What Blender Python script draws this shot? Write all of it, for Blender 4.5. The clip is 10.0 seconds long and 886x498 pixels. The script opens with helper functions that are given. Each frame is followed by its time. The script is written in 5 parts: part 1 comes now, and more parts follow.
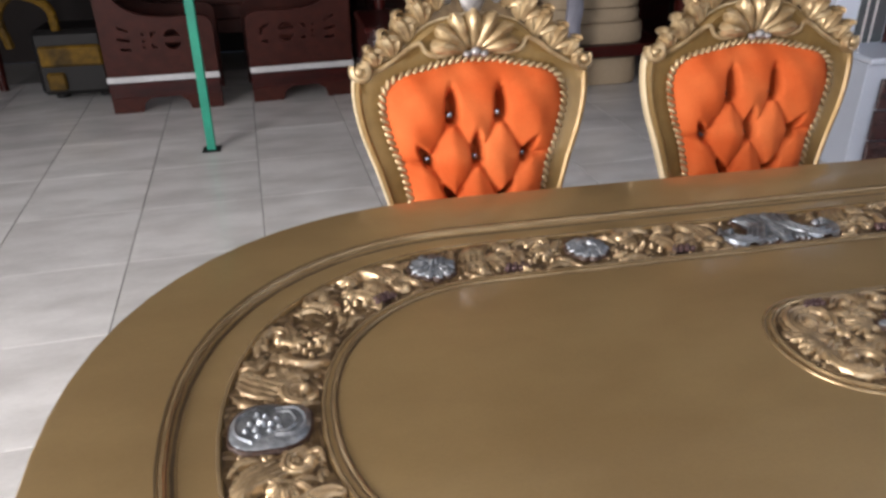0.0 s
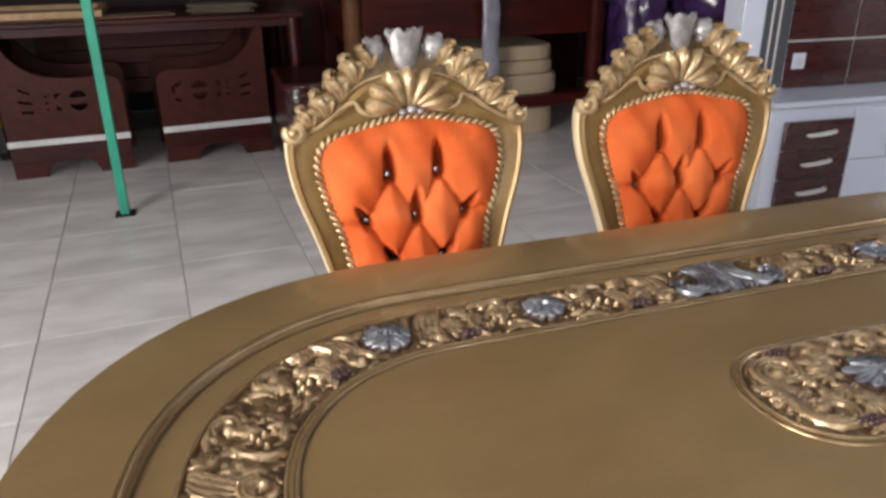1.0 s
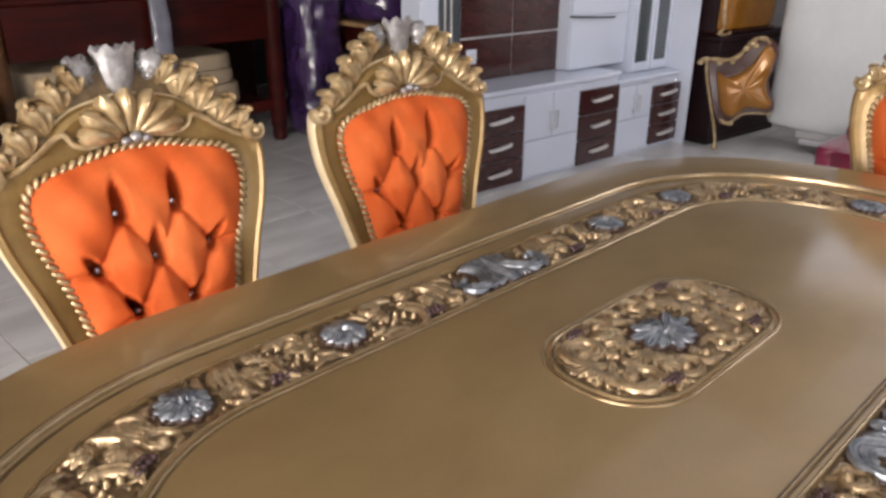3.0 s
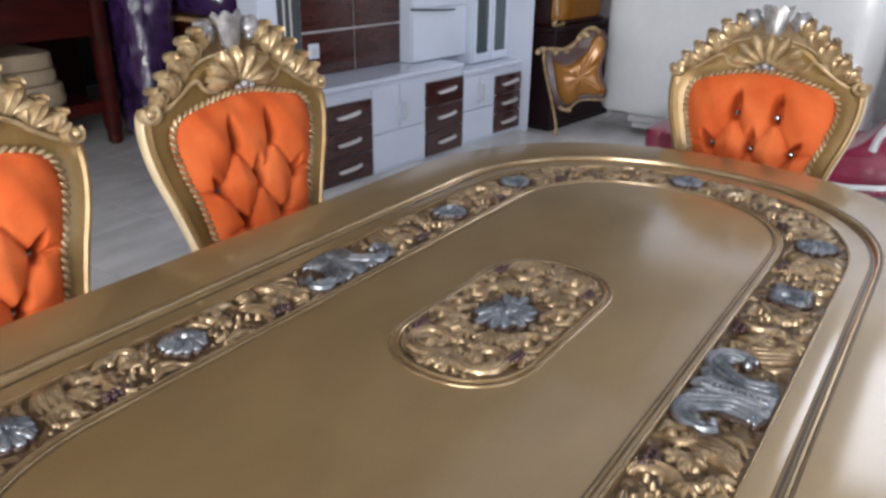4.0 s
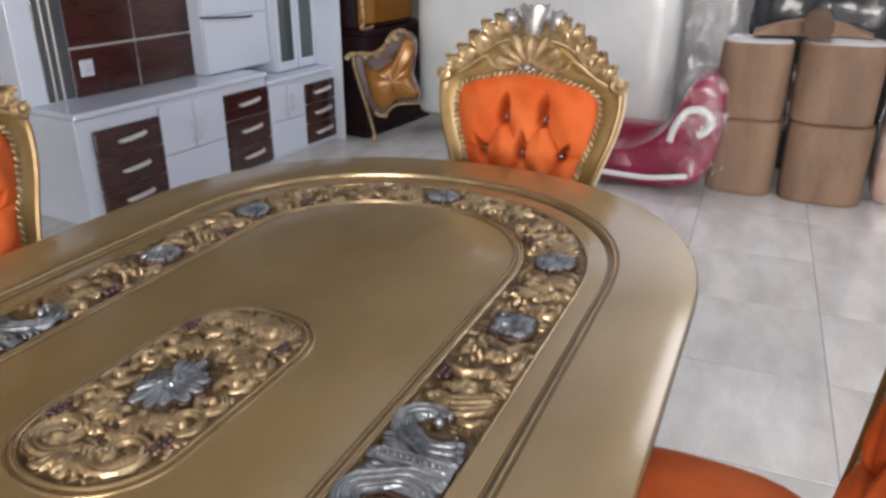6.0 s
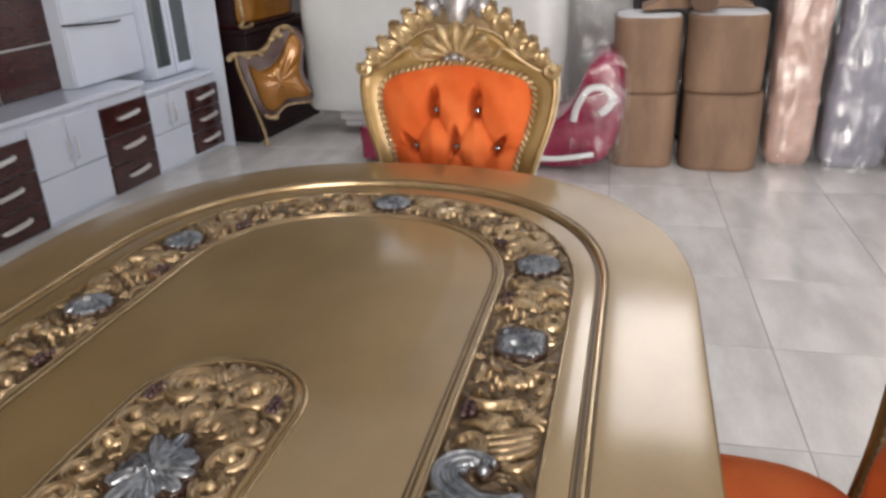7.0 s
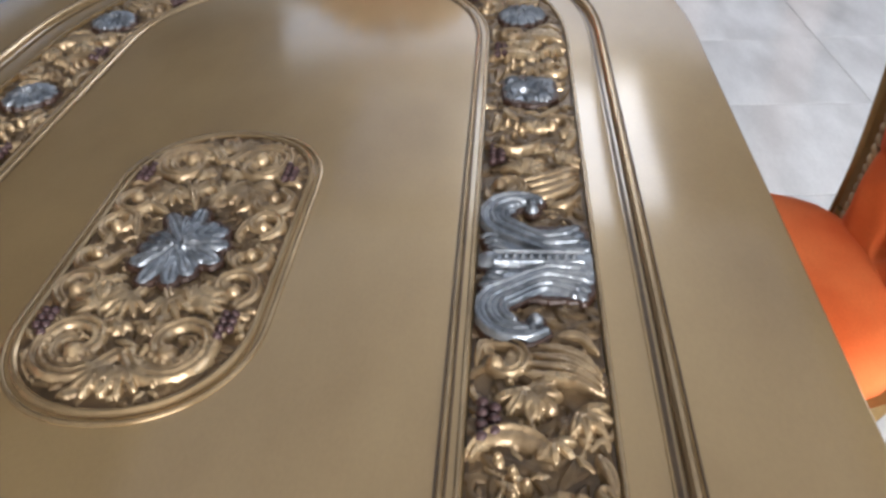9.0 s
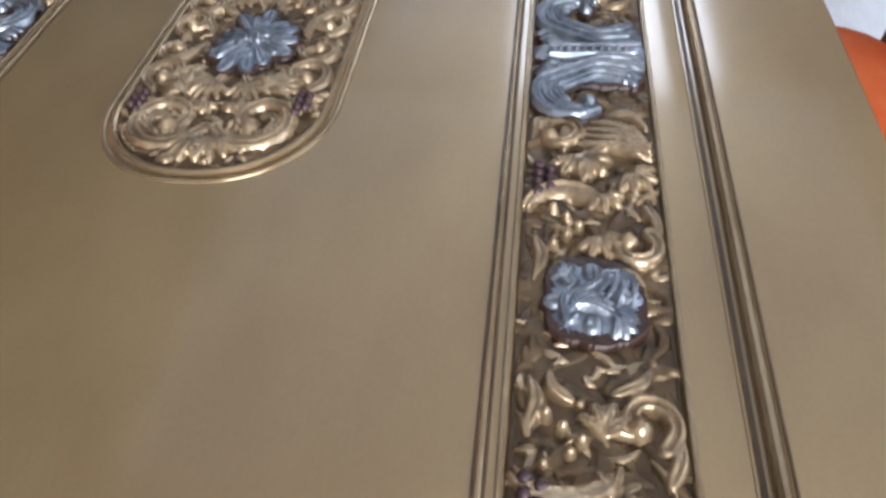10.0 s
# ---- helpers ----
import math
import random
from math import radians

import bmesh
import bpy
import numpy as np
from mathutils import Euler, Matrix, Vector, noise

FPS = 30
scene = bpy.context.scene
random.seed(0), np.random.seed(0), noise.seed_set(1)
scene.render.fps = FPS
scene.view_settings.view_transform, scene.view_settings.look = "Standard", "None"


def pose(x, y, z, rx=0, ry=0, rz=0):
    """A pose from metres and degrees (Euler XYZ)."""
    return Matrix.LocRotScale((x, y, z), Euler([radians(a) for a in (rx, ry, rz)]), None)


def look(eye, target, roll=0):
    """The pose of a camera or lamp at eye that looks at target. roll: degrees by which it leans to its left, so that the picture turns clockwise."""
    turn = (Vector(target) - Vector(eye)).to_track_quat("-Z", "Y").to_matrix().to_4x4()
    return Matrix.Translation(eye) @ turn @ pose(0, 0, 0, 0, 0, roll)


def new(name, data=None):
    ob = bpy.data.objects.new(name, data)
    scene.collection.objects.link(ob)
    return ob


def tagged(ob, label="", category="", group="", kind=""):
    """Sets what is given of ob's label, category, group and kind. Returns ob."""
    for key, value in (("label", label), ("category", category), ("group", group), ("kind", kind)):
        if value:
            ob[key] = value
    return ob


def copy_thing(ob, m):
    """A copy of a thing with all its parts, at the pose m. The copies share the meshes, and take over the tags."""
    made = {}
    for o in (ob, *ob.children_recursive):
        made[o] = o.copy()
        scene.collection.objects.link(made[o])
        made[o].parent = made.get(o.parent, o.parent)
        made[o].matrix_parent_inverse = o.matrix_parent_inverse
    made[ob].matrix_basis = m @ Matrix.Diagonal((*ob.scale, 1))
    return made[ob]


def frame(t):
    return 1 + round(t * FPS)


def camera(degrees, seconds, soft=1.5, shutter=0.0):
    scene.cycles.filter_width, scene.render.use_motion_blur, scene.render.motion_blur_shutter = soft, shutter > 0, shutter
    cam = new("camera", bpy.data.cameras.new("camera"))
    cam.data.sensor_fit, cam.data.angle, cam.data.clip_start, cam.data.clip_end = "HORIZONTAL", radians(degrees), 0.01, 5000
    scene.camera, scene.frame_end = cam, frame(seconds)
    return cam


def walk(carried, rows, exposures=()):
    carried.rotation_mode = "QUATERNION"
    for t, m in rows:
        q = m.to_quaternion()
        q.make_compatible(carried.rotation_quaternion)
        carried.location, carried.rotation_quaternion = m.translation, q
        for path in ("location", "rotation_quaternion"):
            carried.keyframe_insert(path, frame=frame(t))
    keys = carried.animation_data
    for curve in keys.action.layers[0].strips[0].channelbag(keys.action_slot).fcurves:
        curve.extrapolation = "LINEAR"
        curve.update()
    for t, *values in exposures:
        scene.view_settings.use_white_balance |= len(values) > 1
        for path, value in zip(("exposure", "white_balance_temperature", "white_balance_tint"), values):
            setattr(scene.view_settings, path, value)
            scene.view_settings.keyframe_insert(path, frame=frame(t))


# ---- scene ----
cam = camera(61.1, 10.0, soft=3.0)
PATH = [
    (0, (-0.944, -0.825, 1.435), (-0.588, 0.924, 0.532), -0.7),
    (0.5, (-0.952, -0.806, 1.435), (-0.497, 0.957, 0.605), -0.6),
    (1, (-0.988, -0.743, 1.438), (-0.408, 1.002, 0.65), -0.6),
    (1.5, (-1.04, -0.658, 1.435), (-0.29, 1.03, 0.668), -0.5),
    (2, (-1.089, -0.6, 1.437), (-0.164, 1.001, 0.673), -0.4),
    (2.5, (-1.106, -0.566, 1.437), (0.005, 0.907, 0.665), -0.1),
    (3.8, (-1.077, -0.587, 1.43), (0.399, 0.508, 0.642), 0.8),
    (4, (-1.074, -0.597, 1.433), (0.437, 0.448, 0.643), 0.9),
    (4.5, (-1.036, -0.642, 1.434), (0.546, 0.296, 0.648), 0.9),
    (5, (-0.952, -0.7, 1.432), (0.67, 0.17, 0.65), 0.8),
    (5.5, (-0.82, -0.781, 1.433), (0.833, 0.028, 0.65), 0.4),
    (5.7, (-0.775, -0.799, 1.43), (0.886, -0.006, 0.647), 0.2),
    (6.8, (-0.651, -0.607, 1.415), (1.103, -0.071, 0.619), -1.1),
    (7, (-0.642, -0.556, 1.412), (1.127, -0.095, 0.602), -2.1),
    (7.5, (-0.634, -0.454, 1.39), (1.137, -0.139, 0.516), -2.8),
    (8, (-0.632, -0.415, 1.363), (1.087, -0.183, 0.368), -3.0),
    (8.5, (-0.637, -0.395, 1.337), (1.0, -0.198, 0.206), -3.2),
    (9, (-0.656, -0.376, 1.314), (0.895, -0.205, 0.062), -3.2),
    (9.5, (-0.701, -0.36, 1.29), (0.741, -0.186, -0.085), -3.7),
    (10, (-0.79, -0.358, 1.273), (0.554, -0.106, -0.186), -5.4),
]
walk(cam, [(t, look(eye, target, roll)) for t, eye, target, roll in PATH],
     [(0.0, -0.28, 6450, 14), (2.5, -0.24, 6900, 16), (4.5, -0.34, 6000, 11), (7.0, -0.34, 6900, 13), (8.5, -0.22, 6500, 10), (10.0, -0.10, 5550, 11)])

# ---- world and light ----
world = bpy.data.worlds.new("world")
scene.world = world
world.use_nodes = True
sky = world.node_tree.nodes.new("ShaderNodeTexSky")
sky.sky_type, sky.sun_disc = "NISHITA", False
sky.sun_elevation, sky.sun_rotation = radians(48), radians(250)
world.node_tree.links.new(sky.outputs[0], world.node_tree.nodes["Background"].inputs[0])
world.node_tree.nodes["Background"].inputs[1].default_value = 0.12
scene.view_settings.exposure = 0.0


def daylight(name, at, target, w, h, watts, colour):
    """A rectangular lamp: the sky's light in an opening, and the added fills."""
    d = bpy.data.lights.new(name, "AREA")
    d.shape, d.size, d.size_y, d.energy, d.color = "RECTANGLE", w, h, watts, colour
    ob = new(name, d)
    ob.matrix_world = look(at, target)
    return ob


daylight("shopfront_light", (-0.8, -4.35, 1.6), (-0.8, 0, 1.4), 4.2, 2.6, 104, (0.94, 0.97, 1.0))
daylight("side_door_light", (-4.55, 2.7, 1.6), (0, 2.7, 0.9), 1.4, 2.4, 18, (1.0, 0.97, 0.93))
# Added fill from the west; no window is known here.
daylight("west_fill_light", (-4.55, -1.7, 1.5), (0, -1.7, 1.2), 3.0, 2.6, 530, (1.0, 0.97, 0.93))
# Added overhead lamps in place of a bright ceiling mirrored by the table.
daylight("ceiling_fill_light", (2.0, -0.35, 3.42), (2.0, -0.35, 0), 3.0, 3.7, 18, (0.98, 0.98, 0.94))
daylight("ceiling_fill_light", (4.8, 0.34, 3.42), (4.8, 0.34, 0), 1.9, 1.06, 3, (0.98, 0.98, 0.94))
# Added high lamp that brightens the reflection in the table's east end.
daylight("east_fill_light", (6.1, -0.35, 2.93), (0, -0.35, 2.0), 4.3, 0.72, 13, (1.0, 0.98, 0.95))
daylight("skylight_light", (4.66, -0.78, 3.42), (4.66, -0.78, 0), 2.0, 1.0, 52, (0.97, 0.98, 1.0))

# ---- materials ----


def mat(name, colour, rough=0.5, metal=0.0, grain=0.0, scale=40.0, bump=0.0, second=None, big=3.0, stretch=(1, 1, 1), coat=0.0,
        coat_rough=0.1, sheen=0.0, rough_var=0.0, random_value=0.0, specular=0.5):
    """A surface with variation at two scales: big blotches towards a second colour and fine grain, with bump and uneven gloss."""
    m = bpy.data.materials.new(name)
    m.use_nodes = True
    nt = m.node_tree
    n, l = nt.nodes, nt.links
    b = n["Principled BSDF"]
    b.inputs["Metallic"].default_value = metal
    b.inputs["Roughness"].default_value = rough
    b.inputs["Coat Weight"].default_value, b.inputs["Coat Roughness"].default_value = coat, coat_rough
    b.inputs["Sheen Weight"].default_value = sheen
    b.inputs["Specular IOR Level"].default_value = specular
    tc, mp = n.new("ShaderNodeTexCoord"), n.new("ShaderNodeMapping")
    mp.inputs["Scale"].default_value = stretch
    if random_value:
        spot, shift = n.new("ShaderNodeObjectInfo"), n.new("ShaderNodeVectorMath")
        shift.operation = "MULTIPLY_ADD"
        shift.inputs[1].default_value = (37.0, 53.0, 41.0)
        l.new(spot.outputs["Random"], shift.inputs[0])
        l.new(tc.outputs["Object"], shift.inputs[2])
        l.new(shift.outputs[0], mp.inputs["Vector"])
    else:
        l.new(tc.outputs["Object"], mp.inputs["Vector"])
    nb, nf = n.new("ShaderNodeTexNoise"), n.new("ShaderNodeTexNoise")
    nb.inputs["Scale"].default_value, nb.inputs["Detail"].default_value = big, 5
    nf.inputs["Scale"].default_value, nf.inputs["Detail"].default_value = scale, 6
    for q in (nb, nf):
        l.new(mp.outputs[0], q.inputs["Vector"])
    ramp = n.new("ShaderNodeValToRGB")
    ramp.color_ramp.elements[0].position, ramp.color_ramp.elements[1].position = 0.35, 0.65
    ramp.color_ramp.elements[0].color = (*colour, 1)
    ramp.color_ramp.elements[1].color = (*(second or [c * 0.85 for c in colour]), 1)
    l.new(nb.outputs["Fac"], ramp.inputs[0])
    hsv = n.new("ShaderNodeHueSaturation")
    l.new(ramp.outputs[0], hsv.inputs["Color"])
    mr = n.new("ShaderNodeMapRange")
    mr.inputs["From Min"].default_value, mr.inputs["From Max"].default_value = 0.3, 0.7
    mr.inputs["To Min"].default_value, mr.inputs["To Max"].default_value = 1 - grain, 1 + grain
    l.new(nf.outputs["Fac"], mr.inputs["Value"])
    value = mr.outputs[0]
    if random_value:
        oi, mt = n.new("ShaderNodeObjectInfo"), n.new("ShaderNodeMath")
        mt.operation = "MULTIPLY_ADD"
        mt.inputs[1].default_value, mt.inputs[2].default_value = 2 * random_value, -random_value
        ad = n.new("ShaderNodeMath")
        l.new(oi.outputs["Random"], mt.inputs[0])
        l.new(mt.outputs[0], ad.inputs[0])
        l.new(value, ad.inputs[1])
        value = ad.outputs[0]
    l.new(value, hsv.inputs["Value"])
    l.new(hsv.outputs[0], b.inputs["Base Color"])
    if rough_var:
        rr = n.new("ShaderNodeMapRange")
        rr.inputs["To Min"].default_value, rr.inputs["To Max"].default_value = rough - rough_var, rough + rough_var
        l.new(nb.outputs["Fac"], rr.inputs["Value"])
        l.new(rr.outputs[0], b.inputs["Roughness"])
    if bump:
        bp = n.new("ShaderNodeBump")
        bp.inputs["Strength"].default_value, bp.inputs["Distance"].default_value = 1.0, bump
        l.new(nf.outputs["Fac"], bp.inputs["Height"])
        l.new(bp.outputs[0], b.inputs["Normal"])
    return m


GOLD_TOP = mat("gold_lacquer", (0.365, 0.247, 0.108), 0.44, 0.5, 0.03, 160, 0.00006, (0.295, 0.193, 0.080), 3.2, (1, 1.6, 1), coat=1.0, coat_rough=0.12, rough_var=0.08)
GOLD_CARVED = mat("carved_gold", (0.49, 0.355, 0.20), 0.29, 0.55, 0.16, 90, 0.0002, (0.25, 0.168, 0.088), 24, coat=0.35, rough_var=0.1)
# Brown glaze, darkened further to stand in for shade between the carvings.
GOLD_GLAZE_SHADE = mat("gold_brown_glaze_and_shade", (0.185, 0.118, 0.055), 0.40, 0.40, 0.2, 70, 0.0006, (0.085, 0.052, 0.024), 30)
DARK_LINE = mat("dark_brown_line", (0.072, 0.044, 0.020), 0.45, 0.2, 0.2, 60, 0.0004, (0.11, 0.068, 0.031), 12)
BEAD_GOLD = mat("bead_gold", (0.43, 0.31, 0.17), 0.27, 0.65, 0.08, 120, 0.0003, (0.31, 0.21, 0.105), 9, coat=0.4)
SILVER = mat("dark_silver", (0.34, 0.36, 0.385), 0.30, 0.72, 0.16, 130, 0.0003, (0.135, 0.15, 0.17), 38)
SILVER_PAINT = mat("silver_paint", (0.42, 0.41, 0.41), 0.36, 0.5, 0.15, 90, 0.0006, (0.22, 0.21, 0.21), 30)
GLAZE = mat("brown_glaze", (0.05, 0.022, 0.012), 0.4, 0.1, 0.2, 90, 0.0003)
GRAPE = mat("purple_glaze", (0.085, 0.047, 0.046), 0.3, 0.35, 0.2, 90, 0.0002)
VELVET = mat("orange_velvet", (0.66, 0.160, 0.044), 0.8, 0.0, 0.07, 300, 0.0004, (0.52, 0.088, 0.017), 5, specular=0.2)
FRAME_GOLD = mat("chair_gold", (0.285, 0.18, 0.064), 0.42, 0.42, 0.08, 60, 0.0003, (0.21, 0.128, 0.042), 7, coat=0.15, rough_var=0.08)
FRAME_CREST = mat("crest_gold", (0.54, 0.41, 0.235), 0.34, 0.42, 0.2, 50, 0.0004, (0.26, 0.17, 0.080), 24, rough_var=0.1)
CREAM = mat("pale_gold_edge", (0.76, 0.63, 0.42), 0.45, 0.05, 0.06, 60, 0.0003, (0.66, 0.52, 0.32), 8)
CRYSTAL = mat("crystal", (0.42, 0.42, 0.45), 0.12, 0.8, 0.05, 60)
TILE = mat("glazed_floor_tile", (0.74, 0.73, 0.715), 0.11, 0.0, 0.04, 45, 0.0002, (0.56, 0.55, 0.535), 2.6, (1, 2.4, 1), rough_var=0.08, random_value=0.04)
GROUT = mat("grey_grout", (0.20, 0.19, 0.18), 0.9, 0, 0.15, 80, 0.0006)
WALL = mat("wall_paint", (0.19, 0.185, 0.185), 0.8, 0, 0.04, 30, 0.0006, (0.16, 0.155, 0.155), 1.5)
# East wall made paler than the rest, to brighten the tabletop's reflection.
BRIGHTENED_WALL = mat("brightened_wall_paint", (0.38, 0.37, 0.36), 0.8, 0, 0.04, 30, 0.0006, (0.32, 0.31, 0.30), 1.5)
# Near-black colour that stands in for the deep shade along the north wall.
SHADE_WALL = mat("wall_shade_colour", (0.016, 0.010, 0.009), 0.8, 0, 0.06, 30, 0.0006)
SLAB_GREY = mat("added_slab_paint", (0.21, 0.20, 0.19), 0.85, 0, 0.04, 30, 0.0005, (0.18, 0.17, 0.16), 1.5)
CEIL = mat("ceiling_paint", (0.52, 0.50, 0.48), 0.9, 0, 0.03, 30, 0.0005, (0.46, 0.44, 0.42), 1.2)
MAHOGANY = mat("mahogany", (0.048, 0.0052, 0.0034), 0.36, 0.0, 0.25, 30, 0.0003, (0.020, 0.0030, 0.0022), 3.0, (1, 1, 6), specular=0.25)
REDWOOD = mat("dusty_carved_redwood", (0.054, 0.0125, 0.0085), 0.5, 0.0, 0.22, 36, 0.0004, (0.034, 0.008, 0.0055), 3.0, (5, 5, 1), specular=0.18)
WHITE_LACQUER = mat("white_lacquer", (0.62, 0.67, 0.77), 0.14, 0.0, 0.015, 60, 0, (0.58, 0.63, 0.73), 2, coat=0.3)
WENGE = mat("dark_red_brown_gloss", (0.055, 0.016, 0.014), 0.16, 0.0, 0.2, 20, 0, (0.04, 0.012, 0.01), 4, (1, 1, 5), coat=0.4)
CHROME = mat("brushed_steel", (0.78, 0.77, 0.76), 0.3, 0.6, 0.06, 80)
BLACK = mat("black_metal", (0.010, 0.009, 0.009), 0.5, 0, 0.1, 50, specular=0.25)
BLACK_LACQUER = mat("black_lacquer", (0.012, 0.005, 0.007), 0.4, 0, 0.15, 30, 0.0003, (0.018, 0.006, 0.007), 4, specular=0.2)
GREEN = mat("green_painted_steel", (0.012, 0.30, 0.19), 0.38, 0.0, 0.07, 40, 0.0003, (0.015, 0.24, 0.16), 6)
CARDBOARD = mat("cardboard", (0.28, 0.175, 0.112), 0.75, 0.0, 0.05, 50, 0.0006, (0.20, 0.122, 0.08), 3.5, (2.2, 2.2, 0.6), random_value=0.09)

OLD_PAPER = mat("grey_brown_paper", (0.16, 0.125, 0.09), 0.85, 0, 0.1, 40, 0.0005, (0.10, 0.08, 0.055), 6)
FOAM = mat("beige_foam_cover", (0.36, 0.28, 0.19), 0.85, 0, 0.06, 50, 0.0008, (0.35, 0.27, 0.18), 5)
BROWN_WOOD = mat("brown_wood", (0.11, 0.045, 0.014), 0.4, 0.0, 0.2, 30, 0.0003, (0.07, 0.028, 0.009), 4, (1, 1, 6))
PACKING = mat("grey_white_packing_foam", (0.55, 0.55, 0.56), 0.7, 0, 0.08, 50, 0.0006, (0.45, 0.45, 0.46), 6)
PLASTIC_WHITE = mat("white_cover_under_plastic", (0.72, 0.75, 0.75), 0.35, 0, 0.02, 20, 0.0008, (0.62, 0.64, 0.64), 1.5, coat=0.5)
MAGENTA = mat("magenta_upholstery_under_plastic", (0.27, 0.005, 0.050), 0.3, 0, 0.12, 30, 0.003, (0.17, 0.004, 0.03), 7, coat=0.7)
PURPLE = mat("purple_satin_under_plastic", (0.055, 0.022, 0.10), 0.25, 0, 0.3, 14, 0.006, (0.02, 0.01, 0.035), 5, coat=0.8)
WRAP_PINK = mat("pinkish_panel_under_plastic", (0.52, 0.35, 0.29), 0.3, 0, 0.1, 16, 0.004, (0.42, 0.27, 0.22), 5, coat=0.8)
WRAP_GREY = mat("grey_panel_under_plastic", (0.24, 0.24, 0.29), 0.3, 0, 0.15, 12, 0.004, (0.16, 0.16, 0.20), 4, coat=0.8)
DARK_GREY = mat("dark_grey_cover_under_plastic", (0.05, 0.053, 0.06), 0.35, 0, 0.2, 14, 0.005, (0.03, 0.033, 0.04), 4, coat=0.6)
GOLD_LEATHER = mat("gold_leather", (0.33, 0.135, 0.010), 0.26, 0.25, 0.08, 40, 0.0006, (0.24, 0.090, 0.007), 6, coat=0.4)
YELLOW = mat("yellow_plastic", (0.15, 0.080, 0.005), 0.6, 0, 0.3, 30, 0.0004, (0.05, 0.028, 0.004), 9, specular=0.2)
PALEWOOD = mat("pale_wood", (0.42, 0.27, 0.13), 0.5, 0, 0.12, 40, 0.0003, (0.34, 0.20, 0.09), 4, (6, 1, 1))
GLASS = mat("smoked_glass", (0.075, 0.09, 0.095), 0.05, 0, 0.05, 20, 0, None, 3, coat=0.5)


def clear_film():
    """Thin clear packing film: mostly see-through, with gloss on its folds."""
    m = bpy.data.materials.new("clear_packing_film")
    m.use_nodes = True
    n, l = m.node_tree.nodes, m.node_tree.links
    b = n["Principled BSDF"]
    b.inputs["Base Color"].default_value = (0.85, 0.87, 0.90, 1)
    b.inputs["Metallic"].default_value = 1.0
    b.inputs["Roughness"].default_value = 0.10
    noise_tex, ramp = n.new("ShaderNodeTexNoise"), n.new("ShaderNodeMapRange")
    noise_tex.inputs["Scale"].default_value, noise_tex.inputs["Detail"].default_value = 14, 5
    ramp.inputs["To Min"].default_value, ramp.inputs["To Max"].default_value = -0.16, 0.28
    l.new(noise_tex.outputs["Fac"], ramp.inputs["Value"])
    l.new(ramp.outputs[0], b.inputs["Alpha"])
    bump = n.new("ShaderNodeBump")
    bump.inputs["Distance"].default_value = 0.01
    l.new(noise_tex.outputs["Fac"], bump.inputs["Height"])
    l.new(bump.outputs[0], b.inputs["Normal"])
    return m


FILM = clear_film()

# ---- geometry helpers ----


class Geo:
    """Vertices and faces gathered for one mesh."""

    def __init__(self):
        self.v, self.f = [], []

    def add(self, verts, faces):
        k = len(self.v)
        self.v.extend(tuple(map(float, p)) for p in verts)
        self.f.extend(tuple(i + k for i in q) for q in faces)
        return self

    def mesh(self, name, smooth=35):
        me = bpy.data.meshes.new(name)
        me.from_pydata(self.v, [], self.f)
        me.validate()
        bm = bmesh.new()
        bm.from_mesh(me)
        bmesh.ops.recalc_face_normals(bm, faces=bm.faces)
        bm.to_mesh(me)
        bm.free()
        if smooth:
            me.polygons.foreach_set("use_smooth", [True] * len(me.polygons))
            me.set_sharp_from_angle(angle=radians(smooth))
        return me


def part(name, geo, material, parent=None, label="", m=None, smooth=35, kind=""):
    me = geo.mesh(name, smooth) if isinstance(geo, Geo) else geo
    if not me.materials:
        me.materials.append(material)
    ob = new(name, me)
    if parent:
        ob.parent = parent
    if m is not None:
        ob.matrix_basis = m
    return tagged(ob, label, kind=kind)


def thing(name, label, category, group="", m=None):
    ob = new(name)
    ob.empty_display_size = 0.1
    if m is not None:
        ob.matrix_basis = m
    return tagged(ob, label, category, group)


def cbox(g, x0, x1, y0, y1, z0, z1, b=0.004, m=None):
    """A box with chamfered edges."""
    lo, hi = np.array([x0, y0, z0]), np.array([x1, y1, z1])
    b = min(b, 0.45 * float(min(hi - lo)))
    verts, idx = [], {}
    for sx in (0, 1):
        for sy in (0, 1):
            for sz in (0, 1):
                for a in range(3):
                    p = np.where(np.array([sx, sy, sz]) == 1, hi, lo).astype(float)
                    for k in range(3):
                        if k != a:
                            p[k] += b if (sx, sy, sz)[k] == 0 else -b
                    idx[(sx, sy, sz, a)] = len(verts)
                    verts.append(p)
    faces = []
    for a in range(3):
        u, w = [k for k in range(3) if k != a]
        for s in (0, 1):
            q = []
            for cu, cw in ((0, 0), (1, 0), (1, 1), (0, 1)):
                c = [0, 0, 0]
                c[a], c[u], c[w] = s, cu, cw
                q.append(idx[(*c, a)])
            faces.append(q)
    for a in range(3):
        u, w = [k for k in range(3) if k != a]
        for su in (0, 1):
            for sw in (0, 1):
                q = []
                for e, ax in ((0, u), (1, u), (1, w), (0, w)):
                    c = [0, 0, 0]
                    c[a], c[u], c[w] = e, su, sw
                    q.append(idx[(*c, ax)])
                faces.append(q)
    for sx in (0, 1):
        for sy in (0, 1):
            for sz in (0, 1):
                faces.append([idx[(sx, sy, sz, a)] for a in range(3)])
    if m is not None:
        verts = [m @ Vector(p) for p in verts]
    return g.add(verts, faces)


